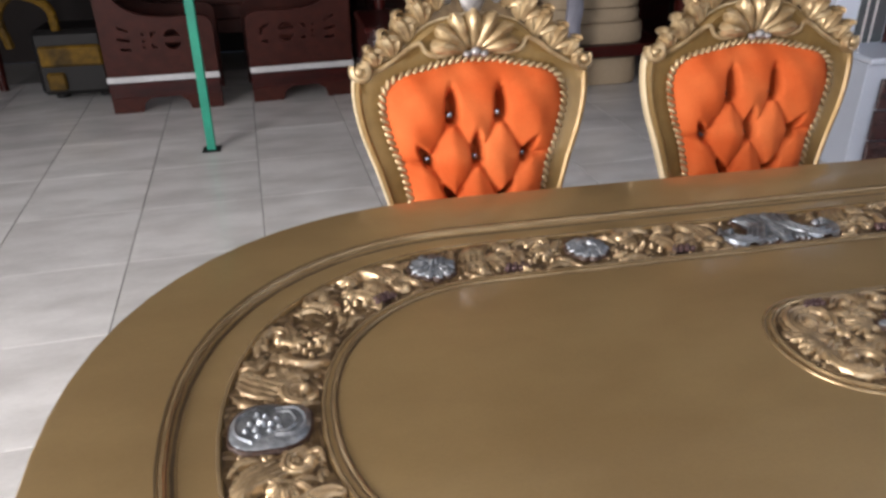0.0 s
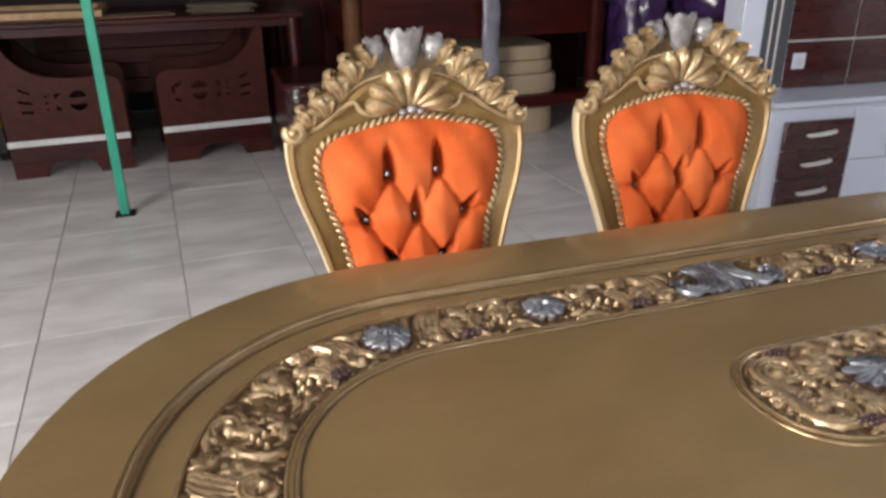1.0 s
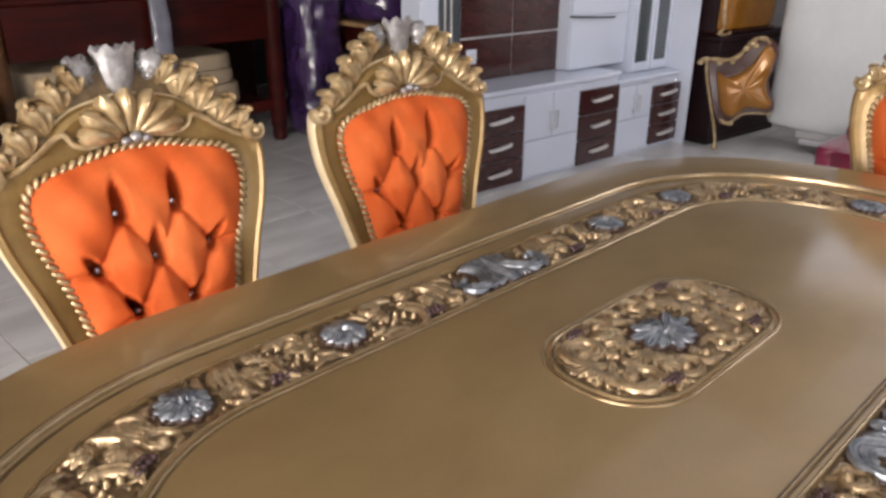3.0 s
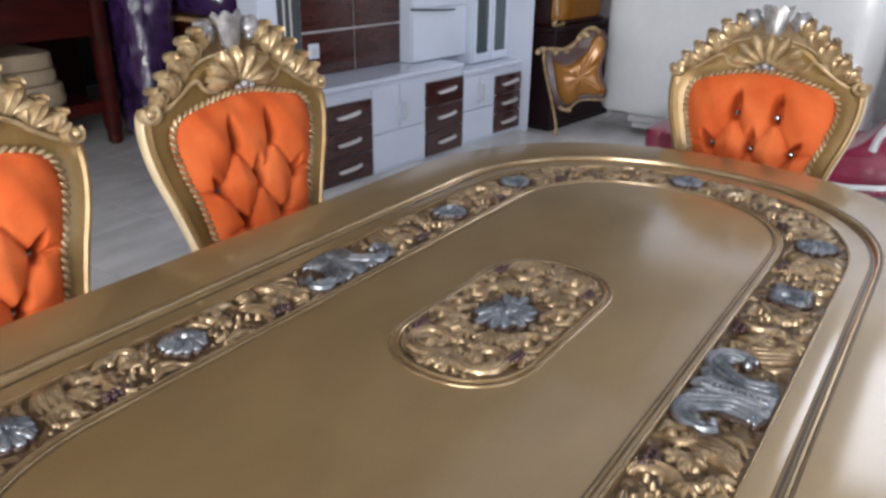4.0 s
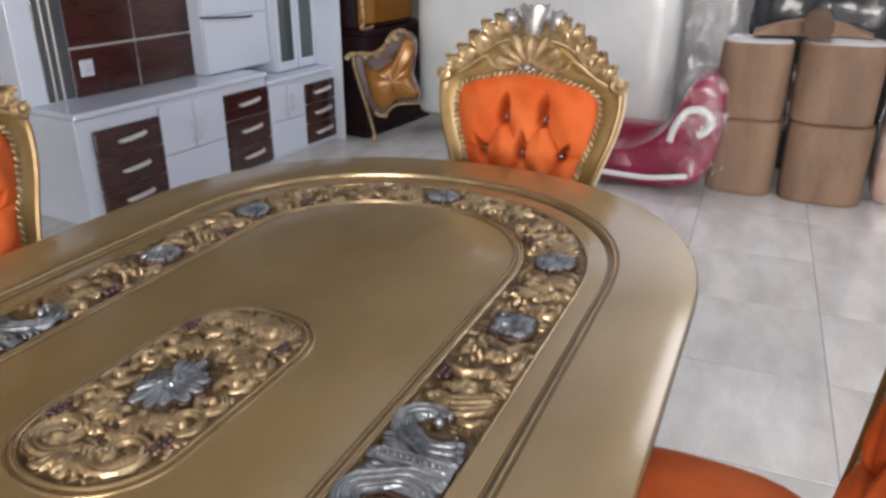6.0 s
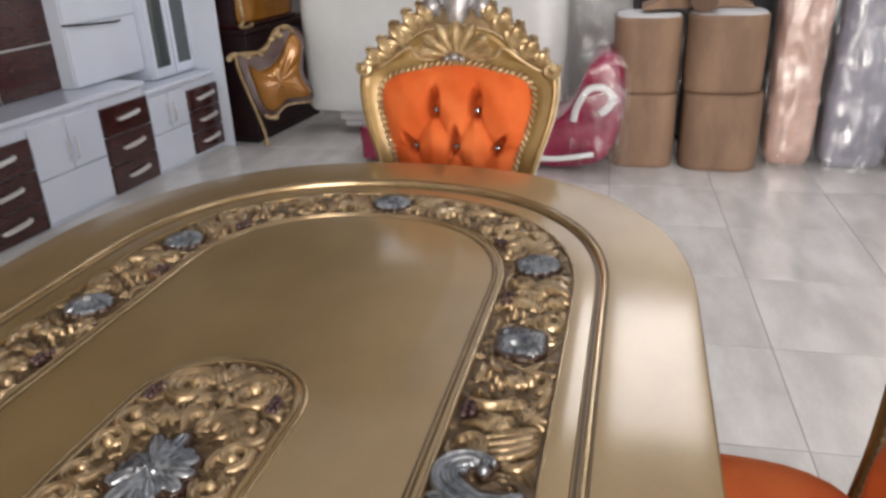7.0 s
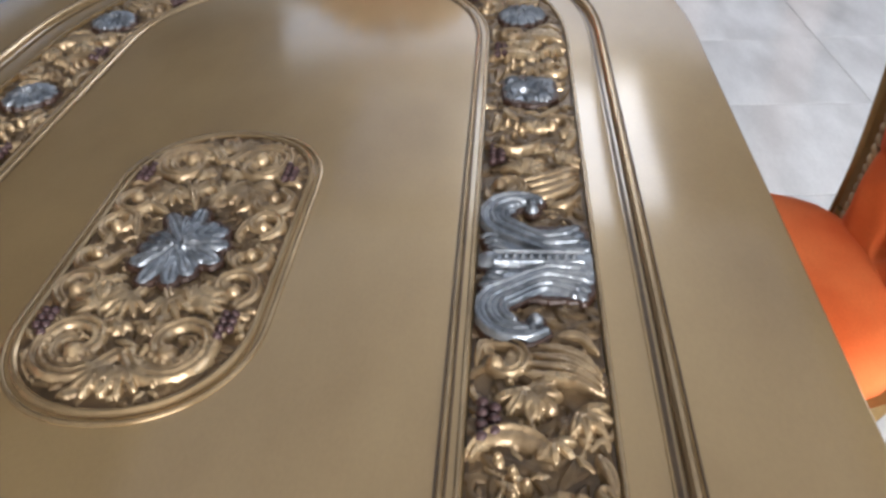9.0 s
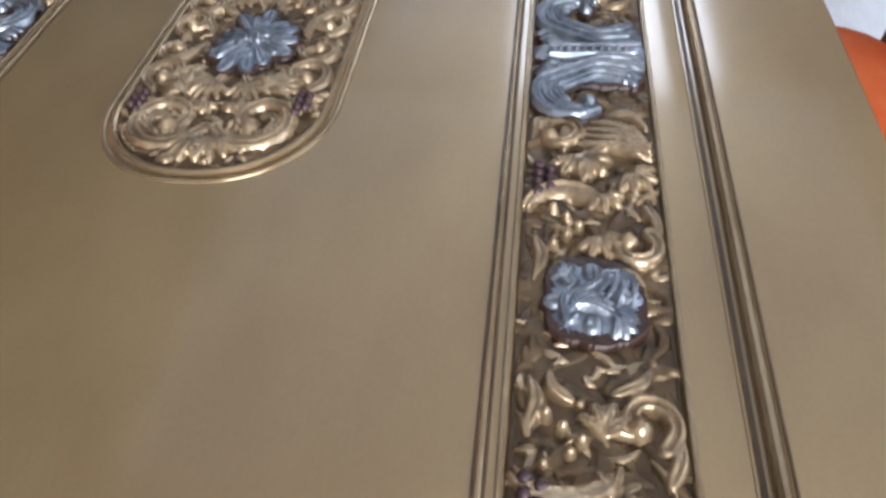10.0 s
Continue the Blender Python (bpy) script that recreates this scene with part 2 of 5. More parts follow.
def loft(g, rings, closed=True, cap=True):
    """Skin over rings of equally many points."""
    n, k = len(rings[0]), len(rings)
    verts = [p for r in rings for p in r]
    faces = []
    for i in range(k - 1):
        for j in range(n if closed else n - 1):
            faces.append((i * n + j, i * n + (j + 1) % n, (i + 1) * n + (j + 1) % n, (i + 1) * n + j))
    if cap and closed:
        faces.append(tuple(range(n))[::-1])
        faces.append(tuple(range((k - 1) * n, k * n)))
    return g.add(verts, faces)


def tube(g, pts, radii, n=8, flat=1.0, up=(0, 0, 1)):
    """A tapered tube along points; flat squashes it along up."""
    pts = [Vector(p) for p in pts]
    up = Vector(up)
    rings = []
    for i, p in enumerate(pts):
        t = (pts[min(i + 1, len(pts) - 1)] - pts[max(i - 1, 0)]).normalized()
        side = t.cross(up)
        side = side.normalized() if side.length > 1e-4 else Vector((1, 0, 0))
        nrm = side.cross(t).normalized()
        r = radii[i] if hasattr(radii, "__len__") else radii
        rings.append([p + side * (r * math.cos(a)) + nrm * (r * flat * math.sin(a)) for a in (2 * math.pi * j / n for j in range(n))])
    return loft(g, rings)


def blob(g, c, rx, ry, rz, n=8, k=5, m=None):
    """An ellipsoid."""
    rings = []
    for i in range(k + 1):
        a = -math.pi / 2 + math.pi * i / k
        a = max(min(a, 1.45), -1.45)
        ring = []
        for j in range(n):
            b = 2 * math.pi * j / n
            p = Vector((rx * math.cos(a) * math.cos(b), ry * math.cos(a) * math.sin(b), rz * math.sin(a)))
            ring.append((m @ p if m is not None else p) + Vector(c))
        rings.append(ring)
    return loft(g, rings)


def lathe(g, profile, n=20, c=(0, 0, 0)):
    """Turned shape: profile of (radius, height)."""
    return loft(g, [[(c[0] + r * math.cos(2 * math.pi * j / n), c[1] + r * math.sin(2 * math.pi * j / n), c[2] + z) for j in range(n)] for r, z in profile])


def spline(knots, n):
    """Smooth curve through knots (Catmull-Rom)."""
    k = [np.array(p, float) for p in knots]
    k = [2 * k[0] - k[1]] + k + [2 * k[-1] - k[-2]]
    out = []
    for i in range(1, len(k) - 2):
        for j in range(n):
            t = j / n
            a, b, c, d = k[i - 1], k[i], k[i + 1], k[i + 2]
            out.append(0.5 * (2 * b + (c - a) * t + (2 * a - 5 * b + 4 * c - d) * t * t + (3 * b - a - 3 * c + d) * t ** 3))
    out.append(k[-2])
    return out

# ---- structure ----
part("ground", cbox(Geo(), -40, 40, -40, 40, -0.35, -0.05, 0.01), GROUT, kind="structure")
floor = part("floor", cbox(Geo(), -4.6, 6.0, -4.4, 6.2, -0.05, -0.0025, 0.001), GROUT, kind="structure")
TILE_W, TILT = 0.558, radians(2.2)
tile_mesh = cbox(Geo(), -TILE_W / 2 + 0.0021, TILE_W / 2 - 0.0021, -TILE_W / 2 + 0.0013, TILE_W / 2 - 0.0013, -0.02, 0, 0.0012).mesh("floor_tile")
for i in range(-9, 12):
    for j in range(-9, 12):
        tu, tv = -1.03 + (i + 0.5) * TILE_W, -1.157 + (j + 0.5) * TILE_W
        tx, ty = tu * math.cos(TILT) - tv * math.sin(TILT), tu * math.sin(TILT) + tv * math.cos(TILT)
        if -4.3 < tx < 5.7 and -4.1 < ty < 5.9:
            tile_z = random.uniform(-0.0008, 0)
            part("floor_tile", tile_mesh, TILE, floor, m=pose(tx, ty, tile_z, 0, 0, 2.2))
g = Geo()
# gaps for the skylight and for the added overhead lamps
for d in ((-4.8, 0.5, -4.6, 6.4), (0.5, 3.55, -4.6, -2.2), (0.5, 3.55, 1.5, 6.4), (3.5, 3.55, -2.2, 1.5), (3.55, 5.75, -0.21, -0.19), (3.55, 5.75, 0.9, 6.4), (3.55, 5.75, -4.6, -1.53), (5.75, 6.2, -4.6, 6.4)):
    cbox(g, *d, 3.35, 3.5, 0.001)
part("ceiling", g, CEIL, kind="structure")
# Unseen slab, added to keep light off the north side and darken reflections.
part("ceiling_low", cbox(Geo(), -4.6, 6.0, 1.65, 6.2, 2.62, 2.74, 0.005), SLAB_GREY, kind="structure")
# north wall is solid; the others have openings, two of them added for fill lamps
part("wall_north", cbox(Geo(), -4.8, 6.2, 6.2, 6.4, 0, 3.35, 0.005), SHADE_WALL, kind="structure")
g = Geo()
cbox(g, 6.0, 6.2, -4.6, 6.2, 0, 2.55, 0.005)
cbox(g, 6.0, 6.2, -4.6, -2.55, 2.55, 3.35, 0.005)
cbox(g, 6.0, 6.2, 1.85, 6.2, 2.55, 3.35, 0.005)
cbox(g, 6.0, 6.2, -2.55, 1.85, 3.31, 3.35, 0.005)
part("wall_east", g, BRIGHTENED_WALL, kind="structure")
g = Geo()
cbox(g, -4.8, -4.6, -0.15, 1.98, 0, 3.35, 0.005)
cbox(g, -4.8, -4.6, 3.42, 6.2, 0, 3.35, 0.005)
cbox(g, -4.8, -4.6, 1.98, 3.42, 2.85, 3.35, 0.005)
cbox(g, -4.8, -4.6, -4.6, -3.25, 0, 3.35, 0.005)
cbox(g, -4.8, -4.6, -3.25, -0.15, 2.85, 3.35, 0.005)
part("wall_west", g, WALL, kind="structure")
g = Geo()
cbox(g, -4.6, -2.95, -4.6, -4.4, 0, 3.35, 0.005)
cbox(g, 1.35, 6.0, -4.6, -4.4, 0, 3.35, 0.005)
cbox(g, -2.95, 1.35, -4.6, -4.4, 2.95, 3.35, 0.005)
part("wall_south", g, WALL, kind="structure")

# ---- dining table ----
HALF, SQUARE = 0.607, 2.18


def swell(a):
    """The table's ends are a little squarer than half circles."""
    return (abs(math.cos(a)) ** SQUARE + abs(math.sin(a)) ** SQUARE) ** (-1 / SQUARE)


def stadium(r, half=HALF, n=24):
    pts = [(half + r * swell(a) * math.cos(a), r * swell(a) * math.sin(a)) for a in (-math.pi / 2 + math.pi * i / n for i in range(n + 1))]
    return pts + [(-x, -y) for x, y in pts]


def ringsweep(g, profile, half=HALF, n=28, cap=True):
    """Sweep (radius, height) round the table's outline, whose ledge is wider at the ends."""
    wide = lambda r: half + (0.013 * min(1.0, max(0.0, (r - 0.475) / 0.037)) if half == HALF else 0)
    return loft(g, [[(x, y, z) for x, y in stadium(r, wide(r), n)] for r, z in profile], cap=cap)


table = thing("dining_table", "oval gold dining table with carved scroll band and silver rosettes", "dining table")
g = Geo()
ringsweep(g, [(0.60, 0.700), (0.664, 0.702), (0.676, 0.708), (0.681, 0.722), (0.681, 0.738), (0.690, 0.744), (0.6955, 0.752), (0.6965, 0.768), (0.695, 0.7755),
              (0.6925, 0.7778), (0.6890, 0.7779), (0.5410, 0.7779), (0.5375, 0.7775), (0.5345, 0.7755), (0.529, 0.7700), (0.525, 0.7660), (0.5155, 0.7648), (0.5135, 0.7672), (0.5100, 0.7675),
              (0.4770, 0.7675), (0.4740, 0.7673), (0.472, 0.758), (0.342, 0.758), (0.340, 0.7673), (0.3370, 0.7675), (0.02, 0.7675)])
part("tabletop", g, GOLD_TOP, table, "satin gold lacquered top with a stepped rim", smooth=25)
part("edge_glaze", ringsweep(Geo(), [(0.6815, 0.7395), (0.6905, 0.7438), (0.6962, 0.7516), (0.6972, 0.7600), (0.6966, 0.7690)], cap=False), DARK_LINE, table, "dark brown strip under the edge")
# Ground in the dark recess colour, which carries the shade between the scrolls.
part("carved_band_ground", ringsweep(Geo(), [(0.4715, 0.7585), (0.4715, 0.7605), (0.3425, 0.7605), (0.3425, 0.7585)], cap=False), GOLD_GLAZE_SHADE, table)


def bead_ring(r, w, z, h, half=HALF):
    return ringsweep(Geo(), [(r + w, z), (r + w * 0.8, z + h * 0.7), (r + w * 0.3, z + h), (r - w * 0.3, z + h), (r - w * 0.8, z + h * 0.7), (r - w, z)], half, cap=False)


part("rim_moulding", bead_ring(0.5310, 0.0060, 0.7695, 0.0086), BEAD_GOLD, table, "raised gold bead along the step")
# Thin dark lines; the widest paints the shadow in the groove.
for r, w, z in ((0.5200, 0.0026, 0.7650), (0.5378, 0.0011, 0.7774), (0.3265, 0.0013, 0.7672), (0.3175, 0.0010, 0.7672)):
    part("rim_glaze_line", ringsweep(Geo(), [(r + w, z), (r + 0.8 * w, z + 0.0013), (r - 0.8 * w, z + 0.0013), (r - w, z)], cap=False), DARK_LINE, table, "thin dark brown line")
part("band_outer_bead", bead_ring(0.4765, 0.0022, 0.767, 0.0018), BEAD_GOLD, table)
part("band_inner_bead", bead_ring(0.3365, 0.0030, 0.767, 0.0028), BEAD_GOLD, table)
part("band_inner_bead", bead_ring(0.3220, 0.0034, 0.767, 0.0042), BEAD_GOLD, table)
PANEL = pose(0.021, 0.010, 0)
part("panel_bead", bead_ring(0.1245, 0.0050, 0.767, 0.0068, 0.129), BEAD_GOLD, table, m=PANEL)
part("panel_bead", bead_ring(0.1365, 0.0032, 0.767, 0.0036, 0.129), BEAD_GOLD, table, m=PANEL)
part("panel_ground", ringsweep(Geo(), [(0.1215, 0.7672), (0.1215, 0.7688), (0.02, 0.7688)], 0.129), GOLD_GLAZE_SHADE, table, m=PANEL)
part("apron", ringsweep(Geo(), [(0.60, 0.60), (0.61, 0.61), (0.615, 0.66), (0.60, 0.699)]), GOLD_TOP, table)
for sx in (-0.55, 0.55):
    g = Geo()
    lathe(g, [(0.05, 0.05), (0.22, 0.06), (0.2, 0.12), (0.09, 0.18), (0.075, 0.26), (0.13, 0.36), (0.14, 0.42), (0.08, 0.5), (0.1, 0.55), (0.2, 0.599)], 20, (sx, 0, 0))
    part("pedestal", g, FRAME_GOLD, table)
    g = Geo()
    cbox(g, sx - 0.28, sx + 0.28, -0.3, 0.3, 0, 0.055, 0.015)
    part("foot", g, FRAME_GOLD, table)

# ---- carving elements: drawn flat as (x, y, height), then laid on a surface ----


def petal(g, x, y, a, length, width, height, bend=0.0, curl=0.0, n=6, club=False, crease=0.4):
    """A tapering leaf lobe with a crease along its middle."""
    rings = []
    px, py = x, y
    for i in range(n + 1):
        t = i / n
        d = a + bend * t
        w = width * max(0.12, math.sin(math.pi * (0.12 + 0.8 * t ** 0.8)))
        if club:
            w = width * (0.4 + 0.6 * t) * math.sqrt(max(0.02, 1 - t ** 5))
        h = height * (0.45 + 0.55 * math.sin(math.pi * min(1, t * 0.9))) + curl * t * t
        ring = []
        for q in (-1, -0.7, -0.35, 0, 0.35, 0.7, 1):
            top = h * math.sqrt(max(0, 1 - q * q)) * (1 - crease * math.exp(-(q / 0.25) ** 2))
            ring.append((px - math.sin(d) * w * q, py + math.cos(d) * w * q, top + (curl * t * t if abs(q) == 1 else 0) - 0.001))
        rings.append(ring)
        px, py = px + math.cos(d) * length / n, py + math.sin(d) * length / n
    return loft(g, rings, closed=False, cap=False)


def scroll(g, x, y, r, a0, turns, thick, height, hand=1, ball=True):
    """A C-scroll that winds in to a ball."""
    n = max(10, int(turns * 16))
    pts, rad = [], []
    for i in range(n + 1):
        t = i / n
        rr = r * (1 - 0.72 * t)
        a = a0 + hand * 2 * math.pi * turns * t
        pts.append((x + rr * math.cos(a), y + rr * math.sin(a), height * 0.45))
        rad.append(thick * (0.35 + 0.75 * math.sin(math.pi * min(1, 0.15 + 0.7 * t))))
    tube(g, pts, rad, 7, height / thick * 0.75)
    if ball:
        blob(g, (*pts[-1][:2], height * 0.6), thick * 1.35, thick * 1.35, height * 0.75, 8, 5)
    return g


def laid(loc, place):
    g = Geo()
    g.v, g.f = [tuple(map(float, place(*p))) for p in loc.v], loc.f
    return g


# ---- carved band of the table ----
BAND_R, BAND_Z = 0.407, 0.7605
STRAIGHT = 2 * HALF
ARC = math.pi * BAND_R
ROUND = 2 * STRAIGHT + 2 * ARC


def on_band(s, v, h):
    """s along the band from the middle of the south side, v outwards, h over its ground."""
    s = s % ROUND
    r = BAND_R + v
    if s < HALF:
        return (s, -r, BAND_Z + h)
    s -= HALF
    if s < ARC:
        a = -math.pi / 2 + s / BAND_R
        r *= swell(a)
        return (HALF + r * math.cos(a), r * math.sin(a), BAND_Z + h)
    s -= ARC
    if s < STRAIGHT:
        return (HALF - s, r, BAND_Z + h)
    s -= STRAIGHT
    if s < ARC:
        a = math.pi / 2 + s / BAND_R
        r *= swell(a)
        return (-HALF + r * math.cos(a), r * math.sin(a), BAND_Z + h)
    return (s - ARC - HALF, -r, BAND_Z + h)


rnd = random.Random(7)


class Relief:
    """Low carving as a sheet of heights over (x, y), struck by tapering gouge strokes and beads."""

    def __init__(self, x0, x1, y0, y1, cell):
        self.x, self.y = np.arange(x0, x1 + cell / 2, cell), np.arange(y0, y1 + cell / 2, cell)
        self.h = np.zeros((len(self.x), len(self.y)))

    def stroke(self, pts, r0, height, crease=0.35, shape="leaf", ends=(0.35, 0.55)):
        run = sum(math.dist(a, b) for a, b in zip(pts, pts[1:]))
        p = np.array([q[:2] for q in spline(pts, max(4, int(run / (len(pts) - 1) / (0.16 * r0)) + 1))])
        t = np.linspace(0, 1, len(p))
        if shape == "leaf":
            r = r0 * np.maximum(0.15, np.sin(np.pi * (0.12 + 0.8 * t ** 0.8)))
        elif shape == "club":
            r = r0 * (0.4 + 0.6 * t) * np.sqrt(np.maximum(0.05, 1 - t ** 6))
        elif shape == "tail":
            r = r0 * (1 - 0.8 * t)
        else:
            r = np.full(len(p), r0)
        hh = height * (ends[0] + (1 - ends[0]) * np.sin(np.pi * np.minimum(1, 0.1 + ends[1] * 1.4 * t)))
        i0, i1 = np.searchsorted(self.x, [p[:, 0].min() - r0, p[:, 0].max() + r0])
        j0, j1 = np.searchsorted(self.y, [p[:, 1].min() - r0, p[:, 1].max() + r0])
        if i1 <= i0 or j1 <= j0:
            return self
        X, Y = np.meshgrid(self.x[i0:i1], self.y[j0:j1], indexing="ij")
        d = np.hypot(X[..., None] - p[:, 0], Y[..., None] - p[:, 1]) / r
        k = d.argmin(-1)
        q = np.minimum(d.min(-1), 1)
        z = hh[k] * np.sqrt(np.maximum(0, 1 - q ** 2)) * (1 - crease * np.exp(-(q / 0.28) ** 2))
        self.h[i0:i1, j0:j1] = np.maximum(self.h[i0:i1, j0:j1], z)
        return self

    def bead(self, x, y, r, height):
        return self.stroke([(x - r * 0.01, y), (x + r * 0.01, y)], r, height, 0, "even", (1, 0))

    def leaf(self, x, y, a, length, width, height, bend=0.0, shape="leaf"):
        m = a + bend * 0.5
        e = a + bend
        p1 = (x + length * 0.5 * math.cos((a + m) / 2), y + length * 0.5 * math.sin((a + m) / 2))
        return self.stroke([(x, y), p1, (p1[0] + length * 0.5 * math.cos((m + e) / 2), p1[1] + length * 0.5 * math.sin((m + e) / 2))], width, height, 0.4, shape)

    def fan(self, x, y, a, spread, n, length, width, height, shape="club"):
        for i in range(n):
            k = 2 * i / (n - 1) - 1
            self.leaf(x, y, a + spread * k, length * (1 - 0.2 * abs(k)), width, height * rnd.uniform(0.85, 1.05), 0.5 * k, shape)
        return self

    def scroll(self, x, y, r, a0, turns, thick, height, hand=1, tip=True):
        n = max(5, int(turns * 9))
        pts = []
        for i in range(n + 1):
            t = i / n
            rr, a = r * (1 - 0.7 * t), a0 + hand * 2 * math.pi * turns * t
            pts.append((x + rr * math.cos(a), y + rr * math.sin(a)))
        self.stroke(pts, thick, height, 0.45, "even", (0.6, 0.6))
        if tip:
            self.bead(*pts[-1], thick * 1.3, height * 1.1)
        return self

    def fill(self, n, x0, x1, y0, y1, below, height):
        """Small leaves and buds wherever the ground still shows."""
        for _ in range(n):
            x, y = rnd.uniform(x0, x1), rnd.uniform(y0, y1)
            i, j = min(np.searchsorted(self.x, x), len(self.x) - 1), min(np.searchsorted(self.y, y), len(self.y) - 1)
            if self.h[i, j] < below:
                if rnd.random() < 0.08:
                    self.bead(x, y, rnd.uniform(0.003, 0.0055), height * rnd.uniform(0.6, 1))
                else:
                    self.leaf(x, y, rnd.uniform(0, 6.3), rnd.uniform(0.014, 0.032), rnd.uniform(0.0026, 0.0048), height * rnd.uniform(0.55, 0.95), rnd.uniform(-1.5, 1.5))
        return self

    def mesh(self, name, place, above=None, material=None):
        """The sheet as a mesh; above: only where the carving is higher than that, with edges let down."""
        nx, ny = self.h.shape
        gouge = np.sin(900 * self.x[:, None] + 260 * self.y[None, :] + 3 * np.sin(310 * self.y[None, :])) * np.sin(640 * self.y[None, :] - 420 * self.x[:, None])
        self.h = np.where(self.h > 0.003, self.h * (1 + 0.07 * gouge), self.h)
        soft = self.h.copy()
        soft[1:-1, 1:-1] = 0.7 * self.h[1:-1, 1:-1] + 0.075 * (self.h[2:, 1:-1] + self.h[:-2, 1:-1] + self.h[1:-1, 2:] + self.h[1:-1, :-2])
        verts = [place(self.x[i], self.y[j], soft[i, j]) for i in range(nx) for j in range(ny)]
        idx = np.arange(nx * ny).reshape(nx, ny)
        quads = np.stack([idx[:-1, :-1], idx[1:, :-1], idx[1:, 1:], idx[:-1, 1:]], -1).reshape(-1, 4)
        if above is not None:
            keep = (self.h > above)
            keep = keep[:-1, :-1] | keep[1:, :-1] | keep[1:, 1:] | keep[:-1, 1:]
            quads = quads[keep.reshape(-1)]
            used = np.unique(quads)
            back = np.full(nx * ny, -1)
            back[used] = np.arange(len(used))
            verts, quads = [verts[k] for k in used], back[quads]
        me = bpy.data.meshes.new(name)
        me.from_pydata(verts, [], quads.tolist())
        me.polygons.foreach_set("use_smooth", [True] * len(me.polygons))
        me.materials.append(material)
        return me


def rim_under(R, grow, height):
    """A dark base that shows as an outline round a carving."""
    D = Relief(R.x[0] - 0.008, R.x[-1] + 0.008, R.y[0] - 0.008, R.y[-1] + 0.008, R.x[1] - R.x[0])
    m = np.zeros(D.h.shape, bool)
    o = int(round(0.008 / (R.x[1] - R.x[0])))
    m[o:o + R.h.shape[0], o:o + R.h.shape[1]] = R.h[: m.shape[0] - o, : m.shape[1] - o] > 0.0005
    for k in range(grow):
        q = m.copy()
        q[1:] |= m[:-1]
        q[:-1] |= m[1:]
        if k % 3 < 2:
            q[:, 1:] |= m[:, :-1]
            q[:, :-1] |= m[:, 1:]
        m = q
    D.h = np.where(m, height, 0)
    return D


S1, S2, S3 = 0.405, HALF + 0.27 * BAND_R, HALF + ARC / 2


def band_motif(R, x0, length, side):
    """C-scrolls along the inner edge, feathers and lobed leaves along the outer one, acanthus between; side -1 runs it backwards."""
    k = length / 0.26
    j = lambda d: rnd.uniform(-d, d)

    def X(x):
        return x0 + side * x * k

    def A(a):
        return a if side > 0 else math.pi - a

    def line(pts, r, h, crease=0.3, shape="leaf", ends=(0.45, 0.55)):
        R.stroke([(X(x), y) for x, y in pts], r, h * rnd.uniform(0.92, 1.06), crease, shape, ends)

    sc = lambda x, y, r, a, tu, th, h, hand, tip=True: R.scroll(X(x), y, r, A(a + j(0.12)), tu, th, h, hand * side, tip)
    fn = lambda x, y, a, sp, n, ln, w, h, shape="club": R.fan(X(x), y, A(a + j(0.12)), sp, n, ln, w, h, shape)
    # inner C-scroll that hooks over, with a small leaf under it
    sc(0.046, -0.034, 0.029, 3.3, 0.72, 0.0080, 0.0120, -1)
    line([(0.020, -0.044), (0.024, -0.056), (0.050, -0.060)], 0.0065, 0.0095)
    fn(0.046, -0.032, 1.6, 0.9, 4, 0.022, 0.0062, 0.0095)
    # feather of long leaves that sweeps to the outer edge
    for i in range(4):
        line([(0.022 + 0.013 * i, 0.000 - 0.004 * i), (0.030 + 0.0135 * i, 0.026), (0.042 + 0.013 * i, 0.046), (0.060 + 0.009 * i, 0.0605)], 0.0072, 0.0105 + 0.0014 * i, 0.25)
    line([(0.008, 0.020), (0.010, 0.042), (0.030, 0.060)], 0.0075, 0.010)
    # acanthus with deep lobes
    fn(0.078, -0.012, 0.35, 1.25, 6, 0.040, 0.0082, 0.0125)
    fn(0.086, -0.004, 0.55, 0.8, 4, 0.030, 0.0066, 0.0155)
    fn(0.104, 0.036, 0.70, 0.80, 5, 0.036, 0.0068, 0.0130, "leaf")
    # broad smooth crescent
    for rr, th, hh in ((0.036, 0.0125, 0.0105), (0.042, 0.0045, 0.0130)):
        pts = [(0.166 + rr * 0.9 * math.cos(a), -0.026 + rr * math.sin(a)) for a in (1.9, 2.4, 2.9, 3.4, 3.9, 4.4)]
        line(pts, th, hh, 0.0, "leaf", (0.6, 0.5))
    for i in range(5):
        R.bead(X(0.160 + 0.012 * i), -0.010 - 0.013 * abs(i - 2) + j(0.004), 0.0058, 0.0130)
    fn(0.136, 0.010, 0.2, 1.2, 5, 0.026, 0.0060, 0.0120)
    # outer hook
    sc(0.206, 0.036, 0.025, 2.6, 0.80, 0.0085, 0.0120, -1)
    line([(0.150, 0.050), (0.172, 0.058), (0.198, 0.0615)], 0.0078, 0.0105)
    fn(0.192, 0.004, 0.4, 0.9, 5, 0.030, 0.0068, 0.0125)
    line([(0.196, -0.052), (0.222, -0.046), (0.246, -0.052)], 0.0085, 0.0100)
    line([(0.224, -0.018), (0.236, -0.034), (0.256, -0.036)], 0.0070, 0.0110)
    line([(0.232, 0.012), (0.242, 0.034), (0.262, 0.044)], 0.0075, 0.0110)
    lo, hi = sorted((X(-0.015), X(0.272)))
    R.fill(46, lo, hi, -0.060, 0.060, 0.0022, 0.0085)


